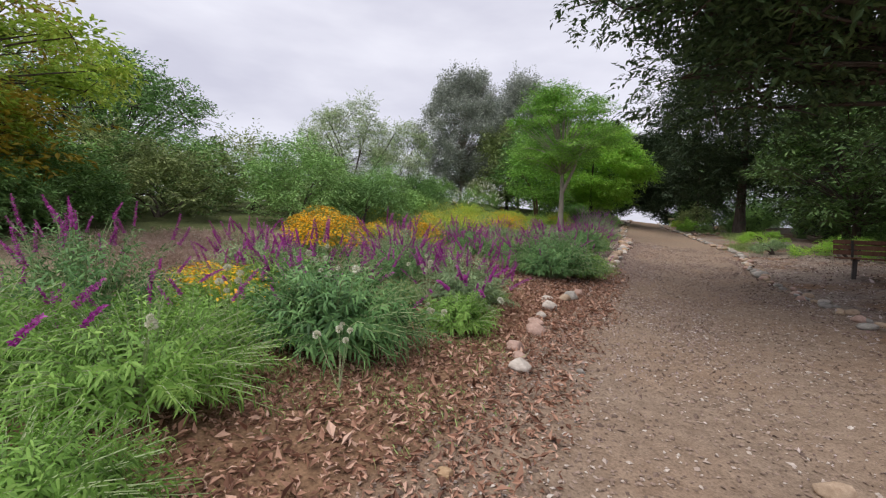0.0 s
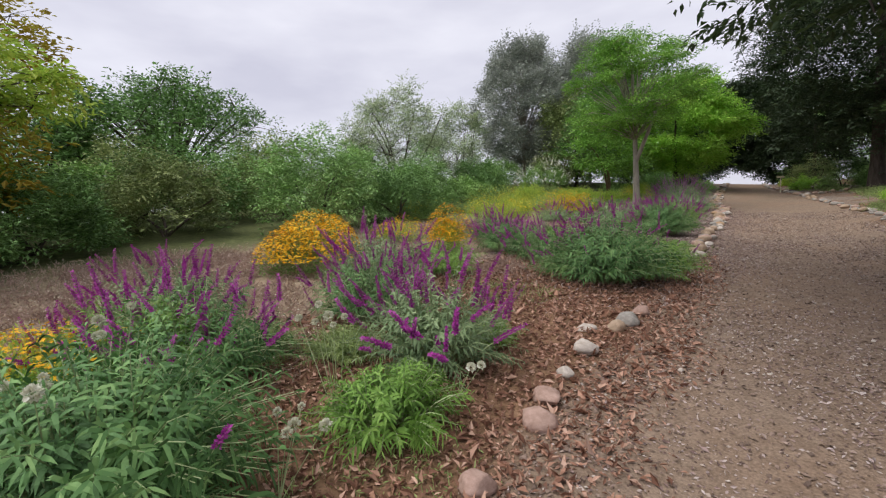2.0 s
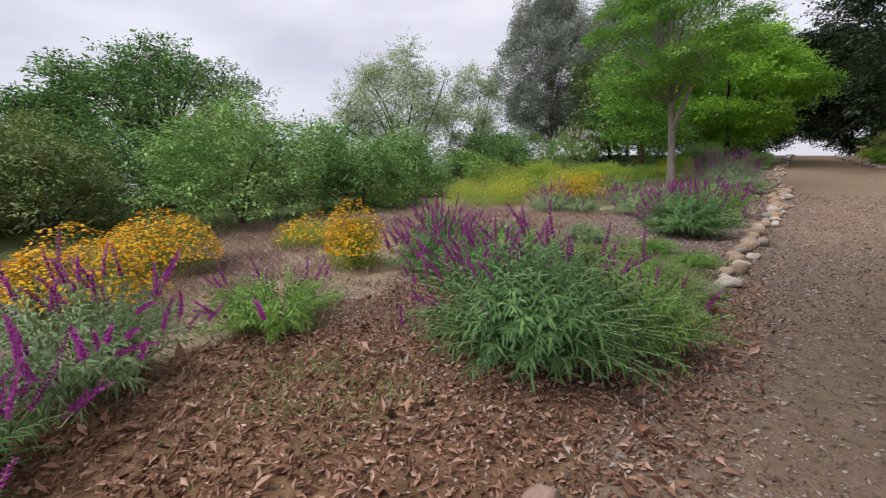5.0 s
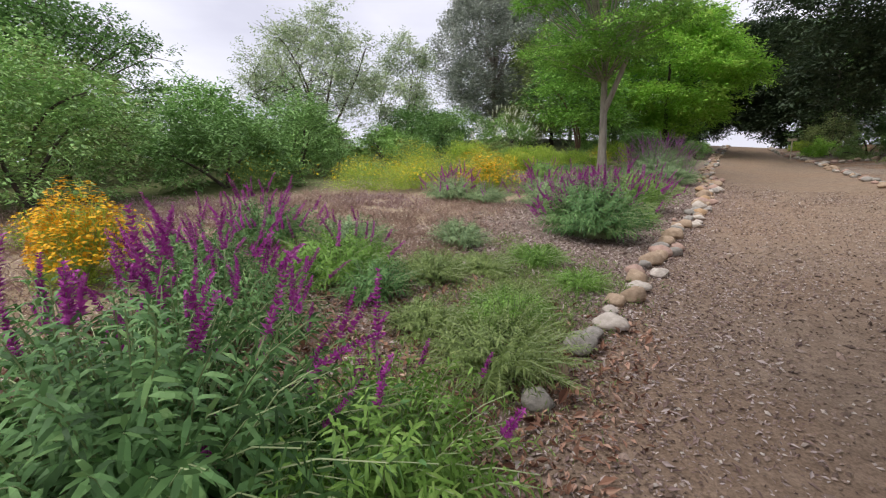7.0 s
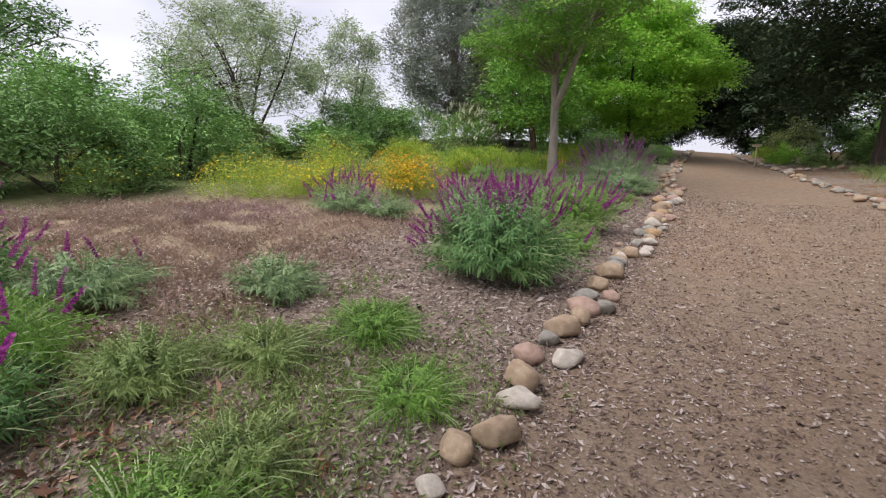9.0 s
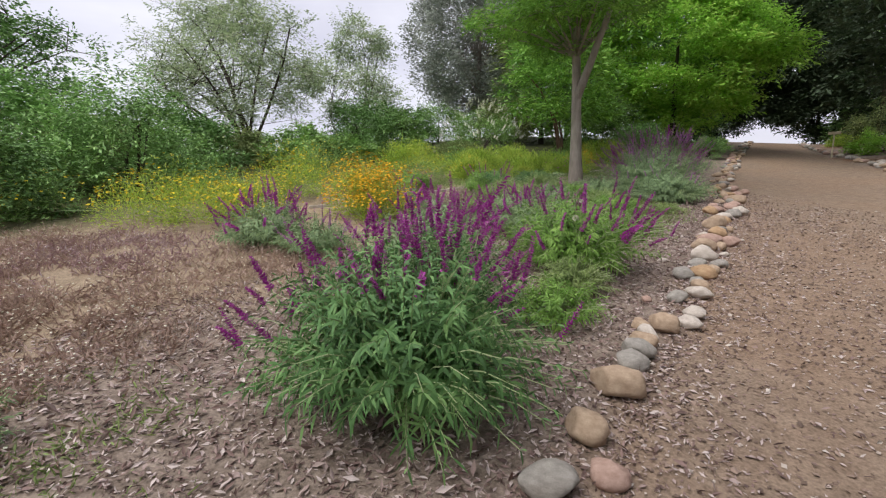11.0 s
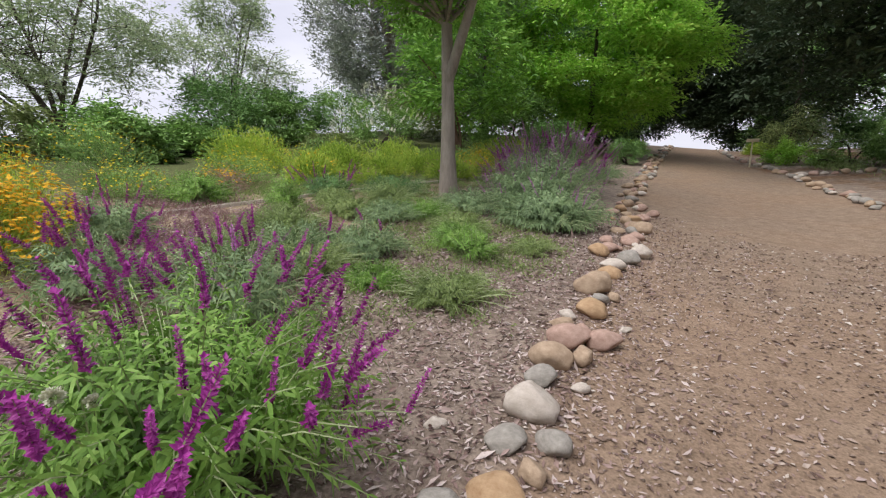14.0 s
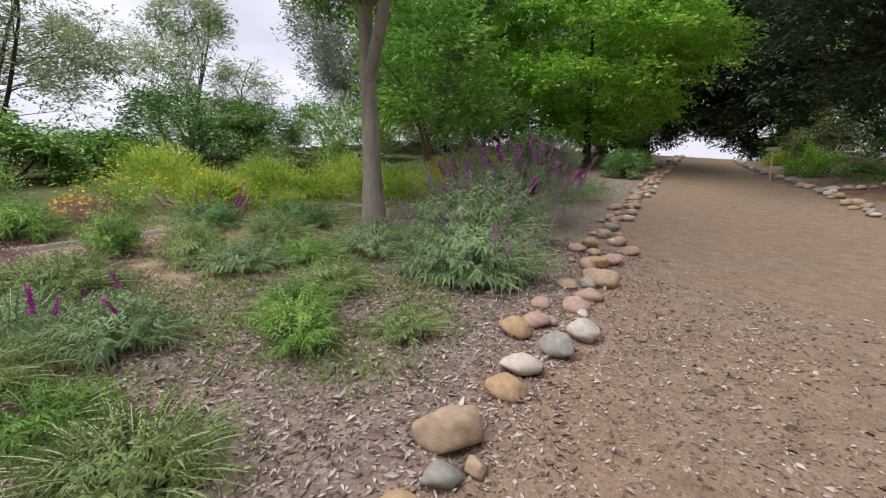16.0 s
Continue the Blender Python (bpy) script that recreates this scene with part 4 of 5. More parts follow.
sage(-4.4, 12.6, 0.6, 0.55, 0.4, 120, 6, 0.09, 237, (M_GREY, M_STEM), label="low grey-green herb mound on dry turf")
sage(-3.4, 13.6, 0.45, 0.4, 0.34, 90, 0, 0.08, 239, (M_GREY, M_STEM), label="low grey-green herb mound on dry turf")
sage(-4.9, 16.9, 0.6, 0.5, 0.4, 100, 16, 0.08, 240, (M_GREY, M_STEM), kind_spike=SPIKES_M, label="dry grey-green herb with faded spikes")
sage(-5.7, 16.8, 0.6, 0.55, 0.5, 110, 40, 0.1, 242, (M_GREY, M_STEM), label=PURPLE_LABEL)
sage(-4.6, 19.0, 0.6, 0.5, 0.45, 100, 36, 0.09, 243, (M_GREY, M_STEM), label=PURPLE_LABEL)
sage(-3.6, 21.1, 0.5, 0.45, 0.36, 100, 3, 0.08, 244, (M_GREY, M_STEM), label="low grey-green sage clump on wood chips")
sage(-5.0, 22.4, 0.5, 0.45, 0.3, 90, 0, 0.08, 245, (M_HERB, M_STEM), label="low light green herb mound near the edging")
sage(-1.9, 16.9, 0.4, 0.4, 0.3, 80, 0, 0.08, 246, (M_SAGE2, M_STEM), label="small green herb beside the sage")
sage(-5.0, 21.2, 0.6, 0.55, 0.36, 130, 0, 0.08, 250, (M_HERB, M_STEM), label="low feathery olive green herb mound")
sage(-4.4, 22.6, 0.5, 0.5, 0.3, 110, 0, 0.08, 251, (M_GREY, M_STEM), label="low grey-green herb mound on wood chips")
sage(-3.3, 22.7, 0.45, 0.45, 0.28, 100, 0, 0.07, 252, (M_HERB, M_STEM), label="low feathery olive green herb mound")
sage(-5.9, 22.0, 0.3, 0.3, 0.55, 90, 0, 0.08, 253, (M_SAGE2, M_STEM), label="upright bright green herb against the edging")
sage(-2.2, 22.4, 0.3, 0.3, 0.2, 70, 0, 0.06, 254, (M_HERB, M_STEM), label="tiny green herb tuft on wood chips")
sage(-3.0, 20.5, 0.35, 0.35, 0.2, 80, 0, 0.06, 255, (M_SAGE2, M_STEM), label="tiny green herb tuft on wood chips")
sage(-6.2, 19.8, 0.6, 0.5, 0.4, 120, 20, 0.09, 256, (M_GREY, M_STEM), label="grey-green herb with purple spikes on dry turf")
sage(-7.4, 21.6, 0.6, 0.5, 0.45, 120, 0, 0.1, 257, (M_SAGE2, M_STEM), label="light green herb mound beyond the edging")
sage(-6.4, 23.4, 0.5, 0.5, 0.4, 100, 14, 0.08, 247, label="green herb with purple spikes against the edging")
sage(-2.15, 15.45, 0.78, 0.72, 0.82, 320, 70, 0.11, 213, side=(-0.4, 0.6), label="large rounded dark green sage with purple spikes at its back")
sage(-3.0, 11.6, 0.42, 0.42, 0.36, 110, 0, 0.07, 214, label="small rounded green bush among dry leaves")
sage(-2.7, 16.4, 0.6, 0.6, 0.62, 200, 44, 0.1, 215, label="green sage bush with many purple flower spikes")
sage(-2.3, 18.35, 0.82, 0.68, 0.72, 260, 48, 0.1, 216, (M_SAGE2, M_STEM), label="green sage bush with purple spikes beside the stone border")
sage(-3.6, 17.4, 0.8, 0.7, 0.6, 150, 40, 0.1, 217, (M_GREY, M_STEM), lean=(0.1, -0.1), label=PURPLE_LABEL)
sage(-3.4, 19.4, 0.7, 0.6, 0.55, 130, 44, 0.09, 218, (M_GREY, M_STEM), label="grey-green sage with pale purple spikes", kind_spike=SPIKES_M + SPIKES)
sage(-3.2, 17.0, 0.5, 0.5, 0.4, 100, 0, 0.1, 219, (M_SAGE2, M_STEM), label="low green sage clump without flowers")
sage(-4.2, 20.7, 0.5, 0.5, 0.36, 100, 6, 0.07, 220, (M_GREY, M_STEM), label="low grey-green sage clump on wood chips")
sage(-2.7, 21.8, 0.32, 0.32, 0.3, 70, 0, 0.07, 221, (M_SAGE2, M_STEM), label="small bright green herb tuft on wood chips")
sage(-3.0, 25.0, 1.0, 0.9, 0.85, 380, 110, 0.12, 222, (M_GREY, M_STEM), kind_spike=SPIKES_M, label="blue-green sage mound with faded mauve spikes")
sage(-2.5, 23.9, 0.85, 0.7, 0.5, 300, 8, 0.12, 223, (M_GREY, M_STEM), kind_spike=SPIKES_M, label="blue-green sage mound beside the stone border")
sage(-3.4, 26.9, 1.1, 1.0, 1.05, 320, 150, 0.12, 224, (M_GREY, M_STEM), kind_spike=SPIKES_M + SPIKES[:1], label="grey-green sage hazy with mauve spikes", scale=1.7)
sage(-3.9, 24.0, 0.7, 0.6, 0.36, 160, 0, 0.08, 225, (M_GREY, M_STEM), label="low grey-green herb at the foot of the tree")
sage(-5.6, 24.3, 0.7, 0.6, 0.4, 150, 0, 0.08, 226, label="low green herb at the foot of the tree")
sage(-3.2, 30.0, 1.0, 1.2, 0.5, 130, 20, 0.1, 227, (M_GREY, M_STEM), kind_spike=SPIKES_M, label="low grey-green sage further up the path")

for i, (x, y, w, h) in enumerate([(-1.75, 11.8, 0.45, 0.28), (-2.2, 11.3, 0.4, 0.24), (-2.85, 12.3, 0.4, 0.3), (-2.3, 13.6, 0.4, 0.22), (-3.7, 20.4, 0.5, 0.3), (-2.3, 20.6, 0.5, 0.26), (-3.05, 22.1, 0.4, 0.3), (-4.7, 20.2, 0.4, 0.26), (-5.6, 22.7, 0.35, 0.34),
                                     (-4.2, 23.2, 0.5, 0.28), (-3.6, 4.6, 0.45, 0.3), (-3.0, 5.1, 0.4, 0.26), (-2.2, 6.1, 0.35, 0.22), (-5.1, 23.5, 0.5, 0.4), (-2.0, 17.6, 0.35, 0.3)]):
    sage(x, y, w, w * 0.9, h, 130, 0, 0.06, 270 + i, (M_HERB if i % 3 else M_SAGE2, M_STEM), label="low feathery bright green herb among wood chips", pairs=12, name="herb")
flower_bush(-6.0, 7.0, 0.85, 0.8, 0.95, M_ORANGE, M_FOL_SHRUB, 2600, 3000, 301, "mound covered with golden orange daisy-like flowers")
flower_bush(-7.3, 8.2, 1.0, 0.9, 0.85, M_ORANGE, M_FOL_SHRUB, 2600, 2800, 302, "broad mound covered with golden orange flowers")
flower_bush(-5.4, 10.1, 0.6, 0.6, 0.95, M_ORANGE, M_LIME, 2600, 1900, 303, "upright bush with golden orange flowers over green leaves")
flower_bush(-7.0, 10.6, 0.8, 0.8, 0.6, M_ORANGE, M_LIME, 1800, 700, 304, "mound of golden orange flowers behind the dry turf")
flower_bush(-7.9, 16.6, 1.4, 1.1, 0.98, M_YELLOW, M_LIME, 3600, 500, 305, "spreading green bush dotted with yellow flowers")
flower_bush(-9.8, 15.0, 1.3, 1.1, 0.84, M_YELLOW, M_FOL_SHRUB, 3000, 320, 306, "spreading green bush dotted with yellow flowers")
flower_bush(-6.3, 19.0, 0.9, 0.8, 1.05, M_ORANGE, M_LIME, 2600, 1000, 307, "mound covered with orange flowers in the middle bed")
flower_bush(-8.8, 19.2, 1.4, 1.2, 1.12, M_YELLOW, M_LIME, 3600, 420, 308, "spreading green bush dotted with yellow flowers")
flower_bush(-10.6, 21.8, 1.5, 1.2, 1.26, M_YELLOW, M_FOL_SHRUB, 3400, 260, 309, "tall green herb bush with scattered yellow flowers")
flower_bush(-6.0, 28.8, 0.8, 0.7, 0.8, M_ORANGE, M_LIME, 2000, 500, 310, "bush with orange flowers beyond the tree")
flower_bush(-8.4, 26.0, 1.1, 1.0, 0.84, M_YELLOW, M_LIME, 2800, 60, 311, "clump of tall yellow-green grass-like herbs", leaf=0.12)
flower_bush(-8.2, 22.6, 0.8, 0.7, 0.45, M_ORANGE, M_DRY, 1600, 240, 312, "straggling dry herb with orange flowers beyond the edging")
flower_bush(-6.9, 25.0, 0.6, 0.5, 0.45, M_PURPLE, M_LIME, 1600, 60, 313, "low yellow-green mound near the edging")
flower_bush(-10.4, 24.6, 1.3, 1.0, 1.12, M_YELLOW, M_LIME, 3000, 160, 314, "tall yellow-green herbs at the back of the bed", leaf=0.12)
flower_bush(-6.4, 31.5, 1.2, 1.0, 0.98, M_YELLOW, M_LIME, 2600, 40, 315, "yellow-green herb mound below the trees", leaf=0.12)
flower_bush(-4.5, 3.4, 1.1, 0.7, 0.45, M_ORANGE, M_LIME, 2400, 900, 316, "low carpet of yellow-orange flowers behind the sage")
flower_bush(-5.8, 18.6, 0.9, 0.8, 1.0, M_ORANGE, M_LIME, 2400, 1300, 318, "mound thick with orange flowers beside the dry turf")
flower_bush(-7.4, 17.6, 1.2, 0.9, 0.8, M_YELLOW, M_LIME, 3000, 700, 319, "green bush scattered with yellow flowers")
flower_bush(-8.9, 23.2, 1.2, 1.0, 0.7, M_YELLOW, M_FOL_SHRUB, 2600, 300, 320, "green bush scattered with yellow flowers")
flower_bush(-7.8, 24.2, 0.9, 0.7, 0.7, M_ORANGE, M_LIME, 2200, 160, 321, "tall yellow-green herb with a few orange flowers", leaf=0.12)
flower_bush(-7.0, 27.6, 1.2, 1.0, 0.7, M_YELLOW, M_LIME, 2600, 20, 322, "yellow-green feathery herb mound", leaf=0.12)
flower_bush(-8.6, 28.6, 1.2, 1.0, 0.8, M_YELLOW, M_LIME, 2600, 20, 323, "yellow-green feathery herb mound", leaf=0.12)
flower_bush(-9.6, 18.0, 1.2, 1.0, 0.8, M_YELLOW, M_FOL_SHRUB, 2600, 200, 324, "green bush scattered with yellow flowers")
flower_bush(-7.6, 26.2, 1.0, 0.9, 0.55, M_YELLOW, M_LIME, 2600, 20, 326, "feathery yellow-green grass-like herb mound", leaf=0.13)
flower_bush(-6.2, 27.2, 0.9, 0.8, 0.5, M_PURPLE, M_LIME, 2200, 120, 327, "yellow-green herb mound with small purple flowers", leaf=0.1)
flower_bush(-9.6, 26.6, 1.1, 1.0, 0.8, M_YELLOW, M_FOL_SHRUB, 2400, 60, 328, "leafy green herb mound at the back of the bed", leaf=0.1)
flower_bush(-8.4, 21.0, 0.9, 0.8, 0.6, M_YELLOW, M_FOL_SHRUB, 2400, 260, 329, "green bush scattered with yellow flowers")
flower_bush(-9.2, 24.6, 1.0, 0.9, 0.8, M_YELLOW, M_LIME, 2400, 160, 330, "tall green herb bush with scattered yellow flowers")
flower_bush(-7.0, 30.0, 1.0, 1.0, 0.7, M_YELLOW, M_FOL_SHRUB, 2400, 30, 331, "leafy green herb mound below the trees", leaf=0.1)
flower_bush(-5.0, 30.0, 1.0, 1.0, 0.6, M_ORANGE, M_FOL_SHRUB, 2200, 240, 325, "green bush with orange flowers under the trees")
flower_bush(1.7, 44.2, 0.8, 1.2, 0.6, M_YELLOW, M_LIME, 2400, 30, 317, "yellow-green bush beside the upper path", leaf=0.12)

# ---- low ground cover ----
tuft_patch("grass_patch", [(-1.9, 2.7, 0.9, 0.7), (-1.6, 4.0, 0.5, 0.6), (-2.6, 1.0, 0.8, 0.6), (-3.1, 7.5, 0.8, 0.6), (-2.8, 8.0, 0.6, 0.5), (-1.5, 11.0, 0.7, 0.8), (-2.2, 12.3, 0.9, 0.8), (-1.7, 10.2, 0.5, 0.5)], M_HERB, 480, 0.11, 0.006, "sparse bright green grass and seedlings among the leaf litter", seed=400)
tuft_patch("herb_carpet", [(-1.8, 13.2, 0.8, 0.9), (-2.7, 12.7, 0.9, 0.9), (-3.2, 14.0, 0.6, 0.6), (-1.6, 12.2, 0.5, 0.9), (-5.0, 20.9, 0.9, 0.7), (-3.2, 23.4, 0.9, 0.6), (-5.6, 24.6, 0.8, 1.0), (-2.9, 20.2, 0.6, 0.6), (-2.2, 20.6, 0.4, 0.5), (-2.6, 21.9, 0.8, 0.5), (-2.4, 22.8, 0.6, 0.5), (-3.4, 21.2, 0.6, 0.7), (-4.4, 21.9, 1.2, 0.7), (-4.7, 23.0, 1.2, 0.7), (-7.2, 24.6, 1.0, 1.6), (-8.0, 22.6, 1.2, 1.4), (-6.0, 26.6, 1.2, 1.4), (-9.2, 27.0, 1.6, 1.6), (-5.2, 28.2, 1.4, 1.4)], M_HERB, 900, 0.12, 0.007, "low feathery green herbs over wood chips", seed=401, fine=False)
tuft_patch("dry_turf", [(-5.2, 4.6, 1.8, 1.6), (-7.4, 5.2, 2.2, 2.0), (-4.6, 12.2, 1.4, 1.6), (-6.4, 13.2, 1.8, 1.6), (-4.8, 14.6, 1.2, 1.2), (-3.8, 9.2, 0.8, 0.8), (-4.9, 16.6, 0.9, 0.9), (-3.8, 13.6, 0.8, 0.8), (-7.0, 8.6, 1.6, 1.4), (-8.6, 10.4, 1.4, 1.4), (-5.0, 8.6, 1.0, 1.0), (-8.0, 6.4, 1.4, 1.4), (-7.6, 14.4, 1.2, 1.2)], M_DRY, 800, 0.15, 0.008, "dry tan grass with tiny white flowers", M_WHITE, 6000, seed=402, fine=False)
tuft_patch("dry_turf", [(-6.5, 9.2, 1.2, 1.0), (-8.2, 12.0, 1.6, 1.4), (-6.6, 15.4, 1.2, 1.0), (-4.4, 19.4, 0.8, 0.8), (-5.2, 21.4, 0.9, 0.8), (-6.2, 20.4, 0.8, 1.2), (-5.4, 20.2, 0.7, 0.8), (-5.9, 22.0, 0.6, 0.8), (-4.3, 25.8, 0.9, 0.9), (-7.6, 21.0, 1.2, 1.2)], M_PINKDRY, 600, 0.15, 0.008, "dry pinkish brown herbs in seed", M_WHITE, 2000, seed=403, fine=False)
tuft_patch("grass_patch", [(3.6, 24.0, 0.7, 1.6), (4.6, 30.0, 0.9, 2.0), (4.8, 33.5, 1.0, 2.0), (3.4, 38.0, 0.6, 2.0), (-9.0, 30.0, 2.0, 3.0), (-7.5, 33.0, 2.0, 2.5)], M_HERB, 300, 0.3, 0.012, "green grass at the far path edge", seed=404)


# ---- stones ----
def stone_mesh(seed, detail=3):
    r = random.Random(seed)
    bm = bmesh.new()
    bmesh.ops.create_icosphere(bm, subdivisions=detail, radius=0.5)
    off = Vector((r.uniform(0, 50), r.uniform(0, 50), r.uniform(0, 50)))
    cuts = [(Vector((r.gauss(0, 1), r.gauss(0, 1), r.gauss(0, 1))).normalized(), r.uniform(0.30, 0.45)) for _ in range(8)]
    for v in bm.verts:
        p = v.co * (1 + 0.34 * noise.noise(v.co * 1.8 + off))
        for c, d in cuts:
            over = p.dot(c) - d
            if over > 0:
                p -= c * over * 0.9
        v.co = p * (1 + 0.04 * noise.noise(v.co * 7 + off))
    me = bpy.data.meshes.new("stone")
    bm.to_mesh(me)
    bm.free()
    me.shade_smooth()
    return me


STONES = {(k, s): stone_mesh(500 + k * 10 + s) for k in range(5) for s in range(3)}
STONES.update({(k, s + 3): stone_mesh(500 + k * 10 + s, 2) for k in range(5) for s in range(3)})
for (k, s), me in STONES.items():
    me.materials.append(M_STONE[k])


FAR_STONES = Bits()


def stone(x, y, w, d, h, turn, colour, shape, group="border stones along the path"):
    at = pose(x, y, ground_z(x, y) + h * 0.3, 0, 0, turn) @ Matrix.Diagonal((w, d, h, 1))
    if y > 31:
        me = STONES[(colour, 3 + shape % 3)]
        FAR_STONES.add([at @ v.co for v in me.vertices], [p.vertices for p in me.polygons], colour)
        return None
    o = new("stone", STONES[(colour, shape)])
    o.matrix_basis = at
    form = "large rounded" if w > 0.24 else "small" if w < 0.13 else "rounded"
    return tagged(o, f"{form} {STONE_WORDS[colour]} stone beside the gravel path", "stone", group)


def border_x(y):
    """The line of the left border stones."""
    return -1.2 - 0.15 * smooth(14, 22, y) - 0.6 * smooth(22, 30, y) - 0.35 * smooth(30, 40, y)


def far_border_x(y):
    """The line of the stones on the far side, which closes in on the path towards the crest."""
    return 2.75 - 0.75 * smooth(24, 34, y) - 1.9 * smooth(33, 46, y)


STONES_A = [(-0.94, 2.12, 0.09, 2), (1.02, 3.24, 0.19, 0), (-1.01, 3.83, 0.2, 3), (-1.11, 4.14, 0.15, 4), (-0.54, 4.17, 0.08, 1), (-1.23, 4.34, 0.21, 4), (-1.19, 5.06, 0.23, 4), (-1.27, 5.38, 0.21, 4), (-1.3, 5.83, 0.14, 3), (-1.32, 6.4, 0.24, 3), (-1.51, 6.96, 0.17, 3), (-1.22, 7.13, 0.2, 0), (-1.2, 7.4, 0.23, 1), (-1.16, 7.86, 0.22, 4), (-1.1, 10.94, 0.19, 1), (-1.22, 11.19, 0.13, 0), (-1.14, 11.33, 0.15, 0), (-1.13, 11.76, 0.25, 1), (-1.12, 12.02, 0.16, 1), (-1.07, 12.32, 0.24, 3)]
STONES_B = [(-1.14, 12.61, 0.14, 3), (-1.17, 12.88, 0.19, 0), (-1.05, 13.07, 0.23, 0), (-1.1, 13.43, 0.21, 3), (-1.15, 13.63, 0.28, 0), (-1.02, 14.05, 0.21, 3), (-1.16, 14.47, 0.26, 0), (-1.16, 15.04, 0.29, 4), (-1.0, 15.14, 0.21, 1), (-1.21, 15.28, 0.24, 1), (-1.2, 15.73, 0.21, 0), (-1.19, 16.21, 0.3, 0), (-1.2, 16.54, 0.22, 1), (-1.22, 16.92, 0.18, 0), (-1.3, 17.16, 0.19, 0), (-1.16, 17.26, 0.23, 0), (-1.41, 17.8, 0.09, 4), (-1.11, 18.52, 0.16, 1), (-1.27, 18.71, 0.21, 1), (-1.11, 18.89, 0.24, 2)]
STONES_C = [(-1.05, 19.11, 0.16, 0), (-1.57, 19.16, 0.1, 3), (-1.22, 19.22, 0.19, 1), (-1.03, 19.32, 0.18, 1), (-1.18, 19.5, 0.3, 3), (-1.25, 19.83, 0.19, 1), (-1.03, 19.89, 0.11, 3), (-1.25, 20.08, 0.27, 0), (-1.1, 20.24, 0.17, 0), (-1.23, 20.42, 0.28, 4), (-1.02, 20.52, 0.22, 4), (-1.35, 20.66, 0.17, 0), (-1.21, 20.72, 0.11, 4), (-1.36, 20.86, 0.15, 3), (-0.94, 20.88, 0.09, 3), (-1.21, 21.04, 0.25, 2), (-1.21, 21.33, 0.19, 1), (-1.12, 21.47, 0.13, 0), (-1.31, 21.57, 0.33, 0), (-1.26, 22.11, 0.24, 2)]
STONES_D = [(-1.29, 22.42, 0.26, 3), (-1.18, 22.8, 0.25, 1), (-1.53, 22.89, 0.24, 2), (-1.08, 23.14, 0.24, 3), (-1.29, 23.66, 0.25, 4), (-1.26, 24.48, 0.32, 0), (-1.48, 25.11, 0.25, 2), (-1.34, 25.38, 0.26, 4), (-1.24, 25.94, 0.23, 4)]
for i, (sx, sy, sw, sc) in enumerate(STONES_A + STONES_B + STONES_C + STONES_D):
    r = random.Random(900 + i)
    stone(sx, sy, sw * 1.15, sw * r.uniform(0.75, 1.0), sw * r.uniform(0.6, 0.8), r.uniform(-50, 50), sc, r.randrange(3))
r = random.Random(78)
for y in (16.72, 17.05, 17.42, 17.66, 17.95, 18.2, 18.4, 13.95, 14.25, 14.8, 15.5):
    w = r.uniform(0.17, 0.25)
    stone(-1.12 + r.uniform(-0.12, 0.1), y, w, w * r.uniform(0.7, 0.95), w * 0.65, r.uniform(0, 180), r.choice([0, 3, 1, 4]), r.randrange(3))
r = random.Random(77)
y = 23.2
while y < 46:
    for k in range(2):
        w = r.uniform(0.15, 0.33)
        stone(border_x(y) + r.uniform(-0.25, 0.2), y + r.uniform(-0.1, 0.1), w, w * r.uniform(0.6, 0.9), w * r.uniform(0.45, 0.65), r.uniform(0, 180), r.choice([0, 1, 3, 4, 4, 0, 2]), 3 + r.randrange(3))
    y += r.uniform(0.26, 0.42)
y = 5.5
while y < 46:
    for k in range(2):
        w = r.uniform(0.16, 0.36)
        stone(far_border_x(y) + (0.25 * math.sin(y * 0.35) if y < 24 else 0.0) + r.uniform(-0.12, 0.15), y + r.uniform(-0.1, 0.1), w, w * r.uniform(0.6, 0.9), w * r.uniform(0.4, 0.6), r.uniform(0, 180), r.choice([1, 1, 0, 3, 4]), 3 + r.randrange(3), "border stones on the far side of the path")
    y += r.uniform(0.3, 0.6)

x = 2.1
while x < 5.6:
    w = r.uniform(0.2, 0.4)
    stone(x, 35.2 + 0.25 * (x - 2.1) + r.uniform(-0.1, 0.1), w, w * 0.7, w * 0.5, r.uniform(0, 180), r.choice([0, 3, 4, 0]), 3 + r.randrange(3), "border stones on the far side of the path")
    x += r.uniform(0.2, 0.34)

tagged(new("stone_row", FAR_STONES.mesh("stone_row", M_STONE, True)), "pale rounded stones edging the upper end of the path", "stone", kind="stuff")


# ---- bench ----
def box(sx, sy, sz, bevel=0.006):
    bm = bmesh.new()
    bmesh.ops.create_cube(bm, size=1)
    bmesh.ops.scale(bm, vec=(sx, sy, sz), verts=bm.verts)
    bmesh.ops.bevel(bm, geom=bm.edges, offset=bevel, segments=2, affect="EDGES")
    return bm


def solid(name, bm, mat, parent, at, rx=0.0, label=""):
    me = bpy.data.meshes.new(name)
    bm.to_mesh(me)
    bm.free()
    me.materials.append(mat)
    o = part(name, me, parent, label)
    o.matrix_basis = pose(*at, rx, 0, 0)
    return o


